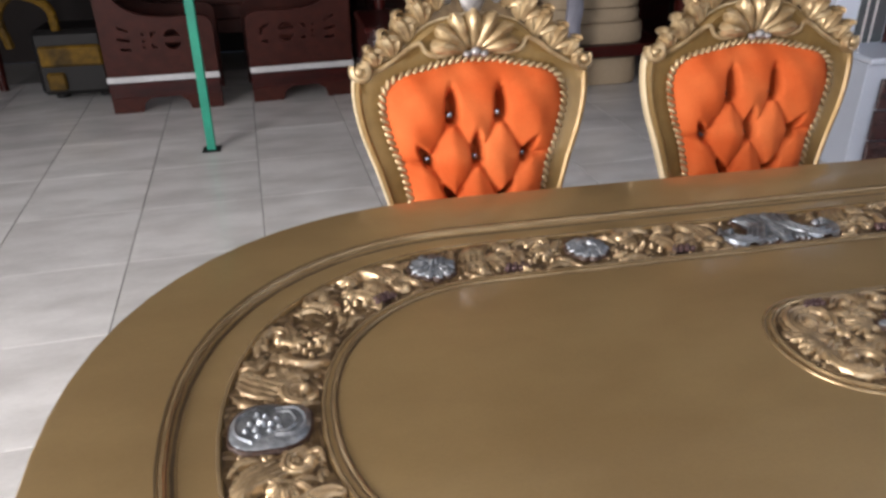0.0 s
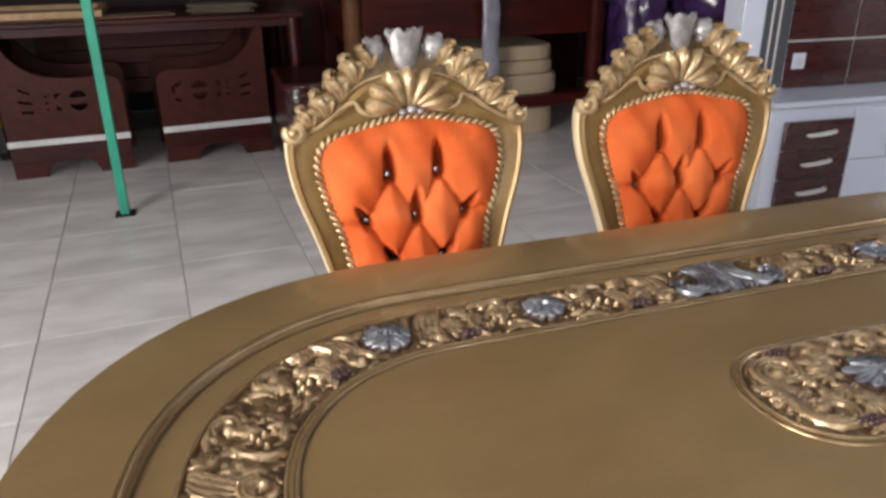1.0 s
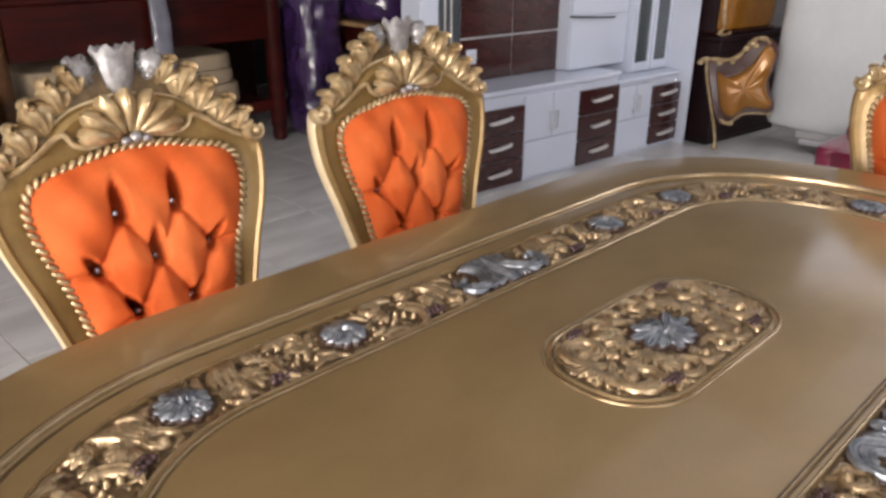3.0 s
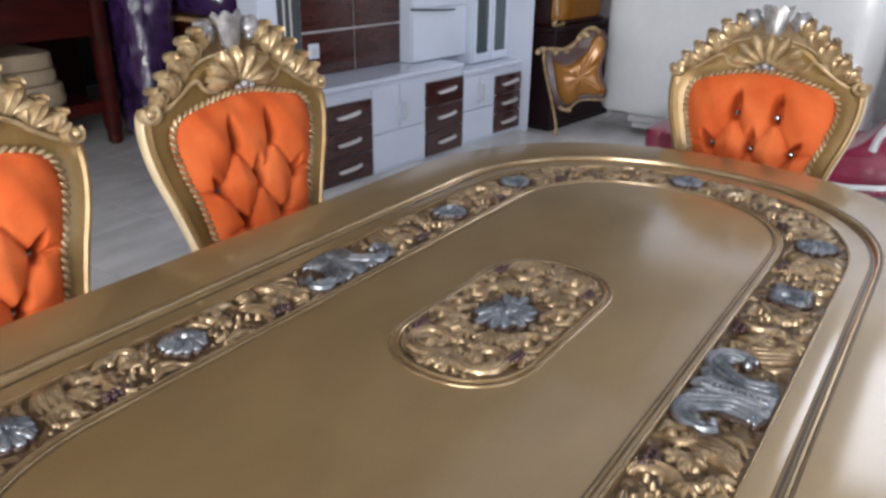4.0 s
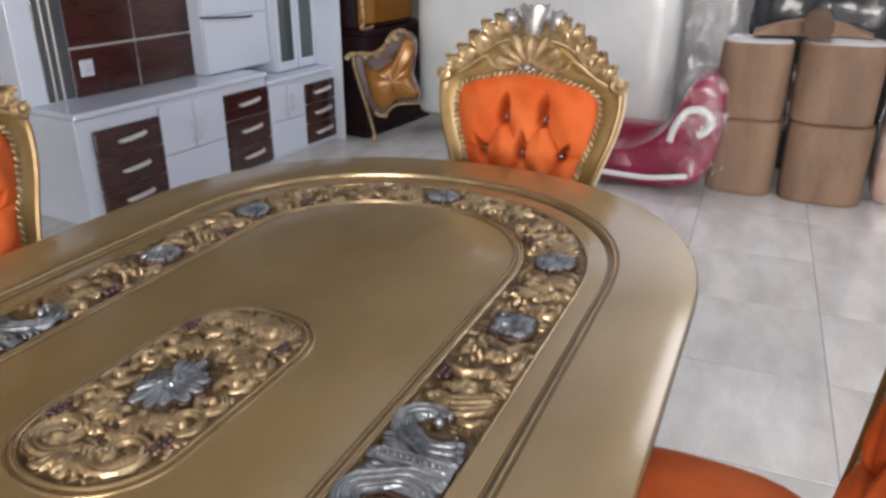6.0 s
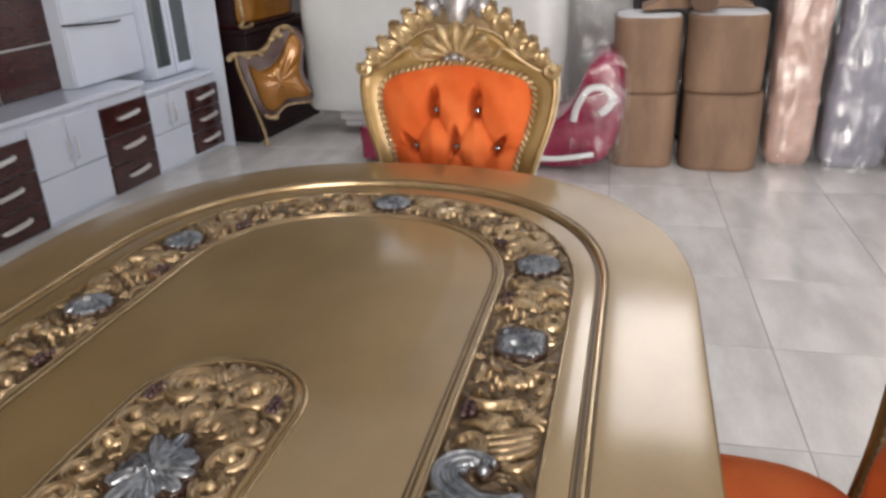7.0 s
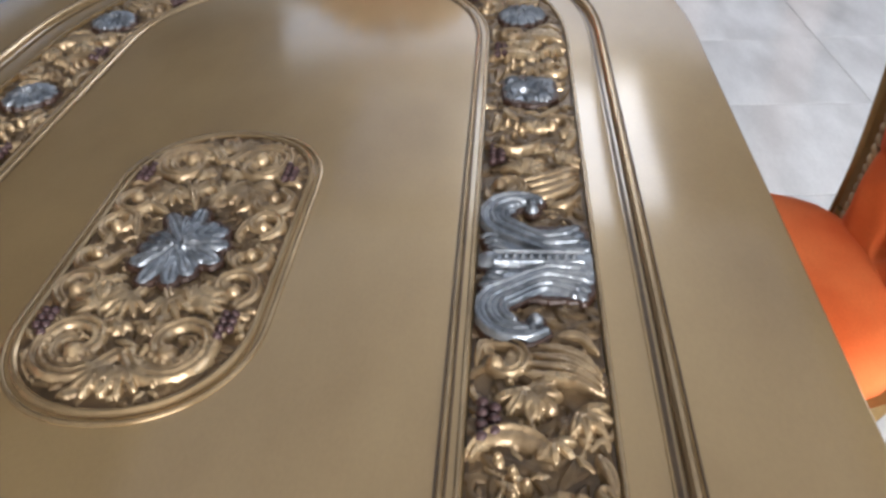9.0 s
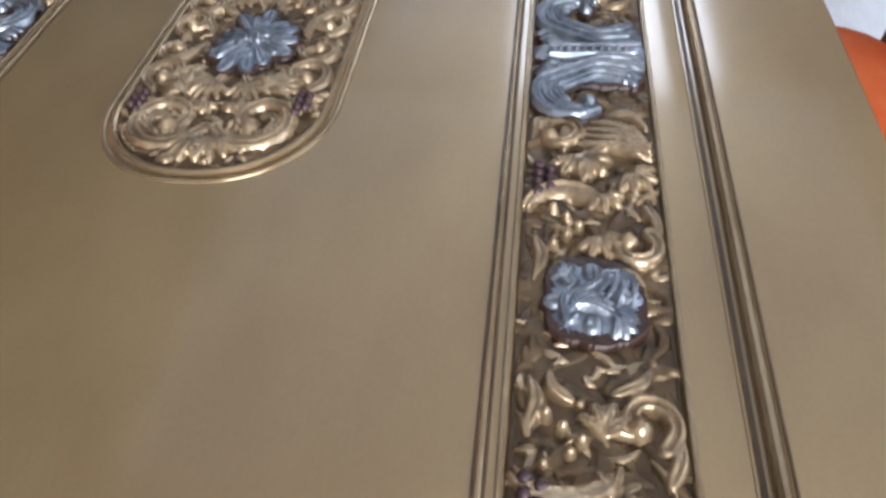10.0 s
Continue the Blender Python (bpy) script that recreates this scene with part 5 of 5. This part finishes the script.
# green steel post
post = thing("green_post", "slim green painted steel post standing on the tiles", "post")
box_part("tube", (-1.444, -1.396, 3.480, 3.528, 0.004, 3.35), GREEN, post, b=0.004)
box_part("base_plate", (-1.472, -1.368, 3.452, 3.556, 0.0, 0.006), BLACK, post, b=0.002)

def crumple(p, amp, scale=9.0, seed=0.0):
    v = Vector((p[0] * scale + seed, p[1] * scale, p[2] * scale * 0.6))
    return amp * (1 - 2 * abs(noise.noise(v))) + 0.5 * amp * noise.noise(v * 2.7)


def wrapped(g, x0, x1, y0, y1, z0, z1, amp=0.015, r=0.06, seed=0.0, lean=0.0, n=44, k=26, taper=0.0):
    """A soft rounded bundle in crumpled wrapping."""
    cx, cy, hx, hy = (x0 + x1) / 2, (y0 + y1) / 2, (x1 - x0) / 2, (y1 - y0) / 2
    rings = []
    zs = [0, 0.01, 0.03] + [0.03 + 0.94 * i / k for i in range(1, k)] + [0.97, 0.99, 1.0]
    for t in zs:
        inset = r * (1 - math.sqrt(max(0, 1 - max(0, (abs(2 * t - 1) - 0.9) / 0.1) ** 2))) if abs(2 * t - 1) > 0.9 else 0
        ring = []
        for j in range(n):
            a = 2 * math.pi * j / n
            e = (abs(math.cos(a)) ** 5 + abs(math.sin(a)) ** 5) ** -0.2
            s = 1 - taper * t
            x, y, z = cx + (hx - inset) * s * e * math.cos(a), cy + (hy - inset) * s * e * math.sin(a), z0 + (z1 - z0) * t
            d = crumple((x, y, z), amp, 9.0, seed) * min(1, 8 * t, 8 * (1 - t))
            ring.append((x + d * math.cos(a) + lean * t, y + d * math.sin(a), z))
        rings.append(ring)
    return loft(g, rings)


# plastic-wrapped chest
chest = thing("wrapped_chest", "red-brown bedside chest wrapped in clear plastic film", "chest")
box_part("body", (-0.46, -0.10, 3.74, 4.36, 0.04, 0.56), MAHOGANY, chest, b=0.012)
box_part("lid", (-0.475, -0.085, 3.725, 4.375, 0.562, 0.60), MAHOGANY, chest, b=0.012)
box_part("plinth", (-0.45, -0.11, 3.75, 4.35, 0.0, 0.04), MAHOGANY, chest)
for k in range(2):
    box_part("drawer", (-0.44, -0.12, 3.726, 3.739, 0.08 + 0.24 * k, 0.30 + 0.24 * k), MAHOGANY, chest)
part("plastic_film", wrapped(Geo(), -0.485, -0.075, 3.712, 4.385, 0.0, 0.615, 0.016, 0.03, 4.0, n=60, k=20), FILM, chest, "clear crumpled plastic film")


# bed frame with foam bundles stored in it
bed = thing("bed_frame", "polished dark red wooden bed frame stored against the wall", "bed")
PY = (4.20, 4.26)
for x in (0.06, 1.84):
    g = Geo()
    lathe(g, [(0.035, 0), (0.05, 0.02), (0.05, 0.09), (0.06, 0.12), (0.06, 1.08), (0.07, 1.10), (0.05, 1.14), (0.02, 1.16)], 14, (x, 4.23, 0))
    part("post", g, BROWN_WOOD if x < 1 else MAHOGANY, bed)
    box_part("rear_post", (x - 0.05, x + 0.05, 5.0, 5.1, 0, 1.1), MAHOGANY, bed)
box_part("upper_panel", (0.12, 1.78, *PY, 0.74, 1.04), MAHOGANY, bed)
box_part("top_rail", (0.10, 1.80, 4.19, 4.27, 1.042, 1.085), MAHOGANY, bed, b=0.012)
box_part("lower_rail", (0.12, 1.78, *PY, 0.23, 0.31), MAHOGANY, bed)
box_part("shelf", (0.12, 1.78, 4.262, 5.0, 0.27, 0.30), MAHOGANY, bed)
for x in (0.0, 1.78):
    box_part("side_rail", (x + 0.02, x + 0.10, 4.30, 5.0, 0.75, 0.95), MAHOGANY, bed)
for k, (x0, x1, z0, z1) in enumerate(((0.18, 0.78, 0.302, 0.46), (0.18, 0.76, 0.462, 0.66), (0.86, 1.62, 0.302, 0.45), (0.88, 1.58, 0.452, 0.55), (0.88, 1.57, 0.552, 0.655))):
    tagged(part("foam_cushion", wrapped(Geo(), x0, x1, 4.28, 4.85, z0, z1, 0.004, 0.05, k * 7.0, n=36, k=8), FOAM), "folded beige foam cushion lying in the bed frame", "foam cushion", "foam cushions in the bed frame")
tagged(part("foam_block", wrapped(Geo(), 0.95, 1.60, 4.30, 4.8, 0.0, 0.20, 0.004, 0.04, 9.0, n=36, k=6), FOAM), "beige foam block on the floor under the bed frame", "foam block")
strip = part("hanging_film", wrapped(Geo(), 0.93, 1.03, 4.09, 4.13, 0.0, 1.9, 0.012, 0.02, 5.0, n=20, k=40), WRAP_GREY)
tagged(strip, "narrow bluish roll of wrapping film standing upright", "film roll")

# wardrobe behind
ward = thing("wardrobe", "tall dark red wardrobe with panelled doors in the shade", "wardrobe")
box_part("carcass", (-0.35, 2.35, 5.40, 6.0, 0.0, 2.1), MAHOGANY, ward)
for k in range(5):
    d = box_part("door", (-0.34 + 0.54 * k, 0.185 + 0.54 * k, 5.375, 5.399, 0.06, 2.06), MAHOGANY, ward, b=0.006)
    box_part("door_panel", (-0.26 + 0.54 * k, 0.105 + 0.54 * k, 5.362, 5.374, 1.0, 1.95), WENGE, d, b=0.005)
    blob(g := Geo(), (0.14 + 0.54 * k, 5.36, 0.95), 0.012, 0.012, 0.012, 8, 6)
    part("knob", g, CHROME, d)

# purple wrapped bundles and a small table
purple = thing("purple_roll", "tall roll of dark purple satin wrapped in plastic", "roll")
part("core", wrapped(Geo(), 1.98, 2.28, 4.0, 4.35, 0.0, 1.5, 0.03, 0.08, 1.0, n=40, k=40), PURPLE, purple)
part("plastic_film", wrapped(Geo(), 1.96, 2.30, 3.98, 4.37, 0.002, 1.52, 0.02, 0.08, 7.0, n=40, k=40), FILM, purple, "clear crumpled plastic film")
side_table = thing("side_table", "small mahogany table with a worn wooden top", "table")
box_part("tabletop", (2.32, 3.15, 3.55, 4.30, 0.80, 0.83), PALEWOOD, side_table, b=0.006)
box_part("apron", (2.36, 3.11, 3.59, 4.26, 0.62, 0.798), MAHOGANY, side_table)
for x in (2.36, 3.05):
    for y in (3.59, 4.20):
        box_part("leg", (x, x + 0.06, y, y + 0.06, 0.0, 0.62), MAHOGANY, side_table)
tagged(part("purple_cushion", wrapped(Geo(), 2.38, 3.10, 3.62, 4.24, 0.832, 1.45, 0.03, 0.1, 8.0), PURPLE), "dark purple upholstery wrapped in plastic on the small table", "cushion")

# ---- goods along the east side ----


def gold_armchair(label, m):
    """Gold leather armchair lying on its side: star-shaped padded back in a dark carved frame, one long leg down to the floor."""
    c = thing("gold_armchair", label, "armchair", m=m)
    star = [tuple(p) for p in spline([(-0.058, 0.572), (0.0, 0.524), (0.087, 0.547), (0.166, 0.622), (0.222, 0.728), (0.264, 0.742), (0.303, 0.686), (0.294, 0.593), (0.276, 0.510),
                                      (0.298, 0.424), (0.336, 0.362), (0.305, 0.322), (0.179, 0.322), (0.118, 0.268), (0.065, 0.248), (0.007, 0.300), (-0.030, 0.431), (-0.056, 0.555)], 4)][:-1]
    cu, cz = 0.14, 0.45
    rings = []
    for k, w in ((1.0, -0.02), (1.0, 0.012), (0.975, 0.034), (0.92, 0.050), (0.82, 0.060), (0.6, 0.066), (0.35, 0.069), (0.04, 0.070)):
        rings.append([(cu + (x - cu) * k, -w - (0.005 * math.sin(x * 38 + z * 9) * math.cos(z * 33) if k < 0.95 else 0), cz + (z - cz) * k) for x, z in star])
    part("back_cushion", loft(Geo(), rings), GOLD_LEATHER, c, "shiny padded gold leather", smooth=70)
    board = [tuple(p) for p in spline([(-0.110, 0.618), (0.0, 0.622), (0.085, 0.655), (0.150, 0.735), (0.205, 0.782), (0.290, 0.768), (0.325, 0.690), (0.312, 0.590), (0.294, 0.510), (0.318, 0.430), (0.348, 0.360),
                                       (0.330, 0.296), (0.190, 0.292), (0.135, 0.236), (0.070, 0.205), (0.010, 0.195), (-0.045, 0.330), (-0.085, 0.480), (-0.112, 0.600)], 4)][:-1]
    part("frame_board", loft(Geo(), [[(x, w, z) for x, z in board] for w in (0.05, 0.0)]), WENGE, c, "dark red-brown side of the frame", smooth=50)
    g = Geo()
    crest = spline([(-0.178, 0.612), (-0.135, 0.632), (-0.094, 0.634), (-0.022, 0.633), (0.050, 0.648), (0.095, 0.690), (0.138, 0.749), (0.180, 0.787), (0.230, 0.782), (0.262, 0.755)], 5)
    tube(g, [(x, -0.012, z) for x, z in crest], [0.010 + 0.008 * abs(math.sin(0.36 * q)) for q in range(len(crest))], 9, up=(0, 1, 0))
    for u, z, r in ((-0.165, 0.612, 0.018), (-0.130, 0.630, 0.020), (0.120, 0.718, 0.020), (0.150, 0.752, 0.026), (0.172, 0.738, 0.018), (0.040, 0.624, 0.016), (-0.040, 0.615, 0.017)):
        blob(g, (u, -0.024, z), r * 1.2, r * 0.8, r, 9, 6)
    part("crest", g, FRAME_CREST, c, "carved gold crest")
    g = Geo()
    low = spline([(0.016, 0.226), (0.050, 0.204), (0.088, 0.212), (0.120, 0.246), (0.158, 0.274), (0.220, 0.286), (0.340, 0.288)], 4)
    tube(g, [(x, -0.012, z) for x, z in low], [0.013] * 9 + [0.007] * (len(low) - 9), 8, up=(0, 1, 0))
    blob(g, (0.082, -0.022, 0.205), 0.026, 0.016, 0.017, 9, 6)
    part("lower_rail", g, FRAME_CREST, c, "carved gold rail")
    g = Geo()
    leg = spline([(-0.125, 0.612), (-0.112, 0.520), (-0.074, 0.378), (-0.020, 0.181), (0.004, 0.060), (0.0, 0.010)], 4)
    tube(g, [(x, -0.014, z) for x, z in leg], [0.011] * (len(leg) - 5) + [0.011, 0.013, 0.018, 0.021, 0.013], 9, up=(0, 1, 0))
    part("leg", g, FRAME_CREST, c, "long thin gold leg")
    return c


EAST = Matrix.Translation((-0.64, -0.55, 0)) @ Matrix.Scale(0.94, 4) @ Matrix.Translation((0.64, 0.55, 0))
gold_armchair("gold leather armchair with a carved frame lying against a black cabinet", pose(3.93, 1.86, 0, 0, 0, -63.5))
STAND = pose(4.0, 1.95, 0, 0, 0, -5.6)
stand = thing("black_cabinet", "low black lacquered cabinet with a gold footstool on it", "cabinet", m=STAND)
box_part("body", (0.0, 0.92, 0.0, 0.50, 0.03, 0.735), BLACK_LACQUER, stand, b=0.006)
box_part("plinth", (0.01, 0.91, 0.01, 0.49, 0.0, 0.03), BLACK, stand)
box_part("top", (-0.01, 0.93, -0.01, 0.51, 0.737, 0.770), BLACK_LACQUER, stand, b=0.006)
box_part("side_panel", (0.05, 0.87, -0.006, 0.0, 0.08, 0.69), BLACK_LACQUER, stand)
seat = thing("gold_footstool", "gold leather footstool with a carved rail, resting on the black cabinet", "footstool", m=STAND @ pose(-0.02, 0.02, 0))
part("cushion", wrapped(Geo(), 0.03, 0.80, 0.0, 0.46, 0.800, 1.15, 0.005, 0.05, 31.0, n=60, k=14), GOLD_LEATHER, seat, "padded gold leather cushion")
part("rail", cbox(Geo(), 0.05, 0.78, 0.02, 0.45, 0.772, 0.802, 0.012), WENGE, seat, "dark rail")
g = Geo()
tube(g, spline([(0.02, -0.01, 1.15), (0.022, -0.012, 0.95), (0.03, -0.014, 0.83), (-0.005, -0.010, 0.800), (0.03, -0.008, 0.784), (0.10, -0.004, 0.782), (0.16, 0.004, 0.79)], 5), 0.012, 8)
part("edge_moulding", g, FRAME_CREST, seat, "thin carved gold moulding")
box_part("end_panel", (-0.02, 0.028, 0.03, 0.44, 0.800, 1.14), BLACK_LACQUER, seat, "dark end panel")

# white covered mattress on a grey trolley
mattress = thing("white_mattress", "large white upholstered block standing on a trolley", "mattress", m=EAST)
part("cover", wrapped(Geo(), 4.62, 4.98, -0.10, 1.86, 0.13, 1.75, 0.003, 0.16, 2.0, n=96, k=40), PLASTIC_WHITE, mattress)
part("base_panel", cbox(Geo(), 4.66, 4.94, 0.02, 1.60, 0.102, 0.16, 0.01), PACKING, mattress, "grey base panel")
tr = thing("grey_trolley", "low grey trolley under the white block", "trolley", m=EAST)
box_part("deck", (4.64, 4.96, -0.02, 1.56, 0.06, 0.100), PACKING, tr, b=0.01)
for y in (0.05, 1.35):
    for x in (4.70, 4.90):
        lathe(g := Geo(), [(0.012, -0.02), (0.03, -0.018), (0.03, 0.018), (0.012, 0.02)], 14)
        part("wheel", g, BLACK, tr, m=pose(x, y, 0.03, 90))

# magenta sofa under clear film
sofa = thing("magenta_sofa", "low magenta sofa with white piping under clear plastic", "sofa", m=EAST @ Matrix.Translation((0, -0.05, 0)))
part("seat", wrapped(Geo(), 3.92, 4.50, -0.10, 1.22, 0.04, 0.24, 0.012, 0.06, 1.0, n=60, k=10), MAGENTA, sofa)
part("backrest", wrapped(Geo(), 4.42, 4.58, -0.30, 1.22, 0.10, 0.31, 0.012, 0.06, 2.0, n=60, k=14), MAGENTA, sofa)
# rolled arm that slopes down to the seat
side = [np.array(q) for q in spline([(0.30, 0.06), (0.30, 0.20), (0.06, 0.26), (-0.10, 0.36), (-0.19, 0.50), (-0.25, 0.66), (-0.35, 0.72), (-0.44, 0.66), (-0.46, 0.48), (-0.44, 0.26), (-0.36, 0.09), (-0.20, 0.03), (0.05, 0.03), (0.28, 0.05)], 5)]
mid = np.mean(side, axis=0)
rings = []
for x, k in ((3.93, 0.80), (3.935, 0.93), (3.96, 0.99), (4.05, 1.01), (4.25, 1.0), (4.42, 0.99), (4.45, 0.90)):
    rings.append([(x, *(mid + (q - mid) * (k + crumple((x, *q), 0.02, 9.0, 3.0)))) for q in side])
part("arm", loft(Geo(), rings), MAGENTA, sofa, "rolled arm under shiny plastic", smooth=60)
part("arm", wrapped(Geo(), 3.95, 4.50, 1.10, 1.24, 0.02, 0.25, 0.014, 0.06, 7.0, n=40, k=12), MAGENTA, sofa)
g = Geo()
tube(g, spline([(3.925, -0.17, 0.33), (3.925, -0.19, 0.42), (3.925, -0.25, 0.52), (3.925, -0.34, 0.535), (3.925, -0.395, 0.48), (3.925, -0.38, 0.42), (3.925, -0.33, 0.38)], 6), 0.022, 8)
part("piping", g, PLASTIC_WHITE, sofa, "thick white curled piping")
g = Geo()
tube(g, spline([(3.84, 0.30, 0.12), (3.84, -0.02, 0.11), (3.85, -0.16, 0.12), (3.90, -0.30, 0.13)], 6), 0.017, 8)
part("piping", g, PLASTIC_WHITE, sofa, "straight white piping")
part("plastic_film", wrapped(Geo(), 3.82, 4.60, -0.52, -0.10, 0.0, 0.76, 0.03, 0.12, 11.0, n=90, k=22, taper=0.04), FILM, sofa, "clear crumpled plastic film")
sheet = part("hanging_film_sheet", wrapped(Geo(), 4.30, 4.44, -0.52, -0.18, 0.62, 1.9, 0.03, 0.05, 12.0, n=36, k=36), FILM, m=EAST)
tagged(sheet, "clear plastic sheet hanging in folds above the sofa", "plastic sheet")


def pleated(g, x0, x1, y0, y1, z0, z1, amp, slant, seed, n=120, k=48):
    """Loose plastic drawn into sharp folds round a roll; slant leans the folds, and the hem flares."""
    cx, cy, hx, hy = (x0 + x1) / 2, (y0 + y1) / 2, (x1 - x0) / 2, (y1 - y0) / 2
    rings = []
    for i in range(k + 1):
        t = i / k
        z = z0 + (z1 - z0) * t
        ring = []
        for j in range(n):
            a = 2 * math.pi * j / n
            e = (abs(math.cos(a)) ** 4 + abs(math.sin(a)) ** 4) ** -0.25
            v = Vector((math.cos(a) * 2.2 + slant * z, math.sin(a) * 2.2 - slant * z, 0.35 * z + seed))
            f = 1 - 2 * abs(noise.noise(v * 2.4)) + 0.7 * (1 - 2 * abs(noise.noise(v * 6.5)))
            f += 0.6 * noise.noise(Vector((3 * math.cos(a), 3 * math.sin(a), 6 * z + seed)))
            d = amp * f + 0.008 * math.exp(-z / 0.06)
            ring.append((cx + (hx * e + d) * math.cos(a), cy + (hy * e + d) * math.sin(a), z))
        rings.append(ring)
    return loft(g, rings)


# drums wrapped in brown paper
def drum(label, y0, y1, z0, z1, x0, seed):
    d = thing("paper_drum", label, "stool", "paper-wrapped stools")
    rings = []
    cx, cy, hx, hy = x0 + 0.20, (y0 + y1) / 2, 0.20, (y1 - y0) / 2
    for t, k in ((0.0, 0.95), (0.015, 0.985), (0.06, 0.995), (0.25, 1.0), (0.5, 1.006), (0.75, 1.0), (0.94, 0.995), (0.985, 0.985), (1.0, 0.955)):
        ring = []
        for j in range(48):
            a = 2 * math.pi * j / 48
            e = (abs(math.cos(a)) ** 3.6 + abs(math.sin(a)) ** 3.6) ** (-1 / 3.6)
            w = k + 0.008 * math.sin(5 * a + seed) + 0.014 * noise.noise(Vector((2.2 * math.cos(a), 2.2 * math.sin(a), t * 2 + 5 * seed)))
            ring.append((cx + hx * e * math.cos(a) * w, cy + hy * e * math.sin(a) * w, z0 + (z1 - z0) * t))
        rings.append(ring)
    part("wrapping", loft(Geo(), rings), CARDBOARD, d, "brown paper wrapping", smooth=50)
    lid = PACKING if z0 > 0.1 else CARDBOARD
    top = [[(cx + (p[0] - cx) * k, cy + (p[1] - cy) * k, z1 + h) for p in rings[-1]] for k, h in ((0.98, 0.0005), (0.97, 0.004), (0.6, 0.006), (0.05, 0.007))]
    part("top_cover", loft(Geo(), top), lid, d, "greyish white top cover" if z0 > 0.1 else "")


drum("oval stool wrapped in brown paper standing on the tiles", -0.818, -0.435, 0.0, 0.428, 3.80, 1.0)
drum("oval stool wrapped in brown paper standing on the tiles", -1.288, -0.848, 0.0, 0.438, 3.78, 2.3)
drum("oval stool wrapped in brown paper stacked on another", -0.812, -0.432, 0.4365, 0.858, 3.81, 3.1)
drum("oval stool wrapped in brown paper stacked on another", -1.268, -0.840, 0.4465, 0.872, 3.80, 4.7)
flap = thing("cardboard_flaps", "torn brown cardboard lying open on the stools", "cardboard", m=pose(-0.09, 0.02, -0.033))
g = Geo()
loft(g, [[(4.05 + 0.12 * math.sin(u * 2.2), -0.60 - 0.62 * u, 0.905 + 0.012 + 0.09 * math.sin(math.pi * u) * v + 0.0 * v) for v in (0.0, 0.5, 1.0)] + [(4.32, -0.60 - 0.62 * u, 0.93 + 0.07 * math.sin(math.pi * u) - 0.006 * v) for v in (1.0, 0.0)] for u in np.linspace(0, 1, 14)])
part("flap", g, CARDBOARD, flap)
tube(g := Geo(), [(3.96, -0.93, 0.985), (4.15, -0.93, 0.985), (4.28, -0.93, 0.985)], 0.075, 18)
part("roll", g, mat("brown_card", (0.12, 0.07, 0.045), 0.8, 0, 0.1, 40, 0.0004), flap, "dark brown card roll")
tagged(part("wrapped_crate", wrapped(Geo(), 4.42, 5.05, -1.40, -0.55, 0.0, 1.7, 0.03, 0.08, 13.0, n=60, k=40), DARK_GREY), "dark grey crate wrapped in shiny plastic", "crate")
for k, (y0, y1, m_, lab) in enumerate(((-1.605, -1.31, WRAP_PINK, "tall pinkish roll wrapped in crumpled plastic"), (-2.00, -1.61, WRAP_GREY, "tall grey roll wrapped in crumpled plastic"),
                                       (-2.31, -2.015, WRAP_PINK, "tall pinkish roll wrapped in crumpled plastic"), (-2.80, -2.33, WRAP_GREY, "tall grey roll wrapped in crumpled plastic"))):
    roll = thing("wrapped_roll", lab, "roll", "plastic-wrapped rolls")
    grey = m_ is WRAP_GREY
    part("core", wrapped(Geo(), 3.91, 4.17, y0 + 0.02, y1 - 0.02, 0.0, 1.93, 0.012, 0.05, 20.0 + 3 * k, n=48, k=60), m_, roll)
    part("plastic_film", pleated(Geo(), 3.88, 4.19, y0 + 0.008, y1 - 0.008, 0.002, 1.95, 0.016, 1.3 if grey else 0.2, 50.0 + 3 * k), FILM, roll, "clear plastic film in sharp folds", smooth=60)
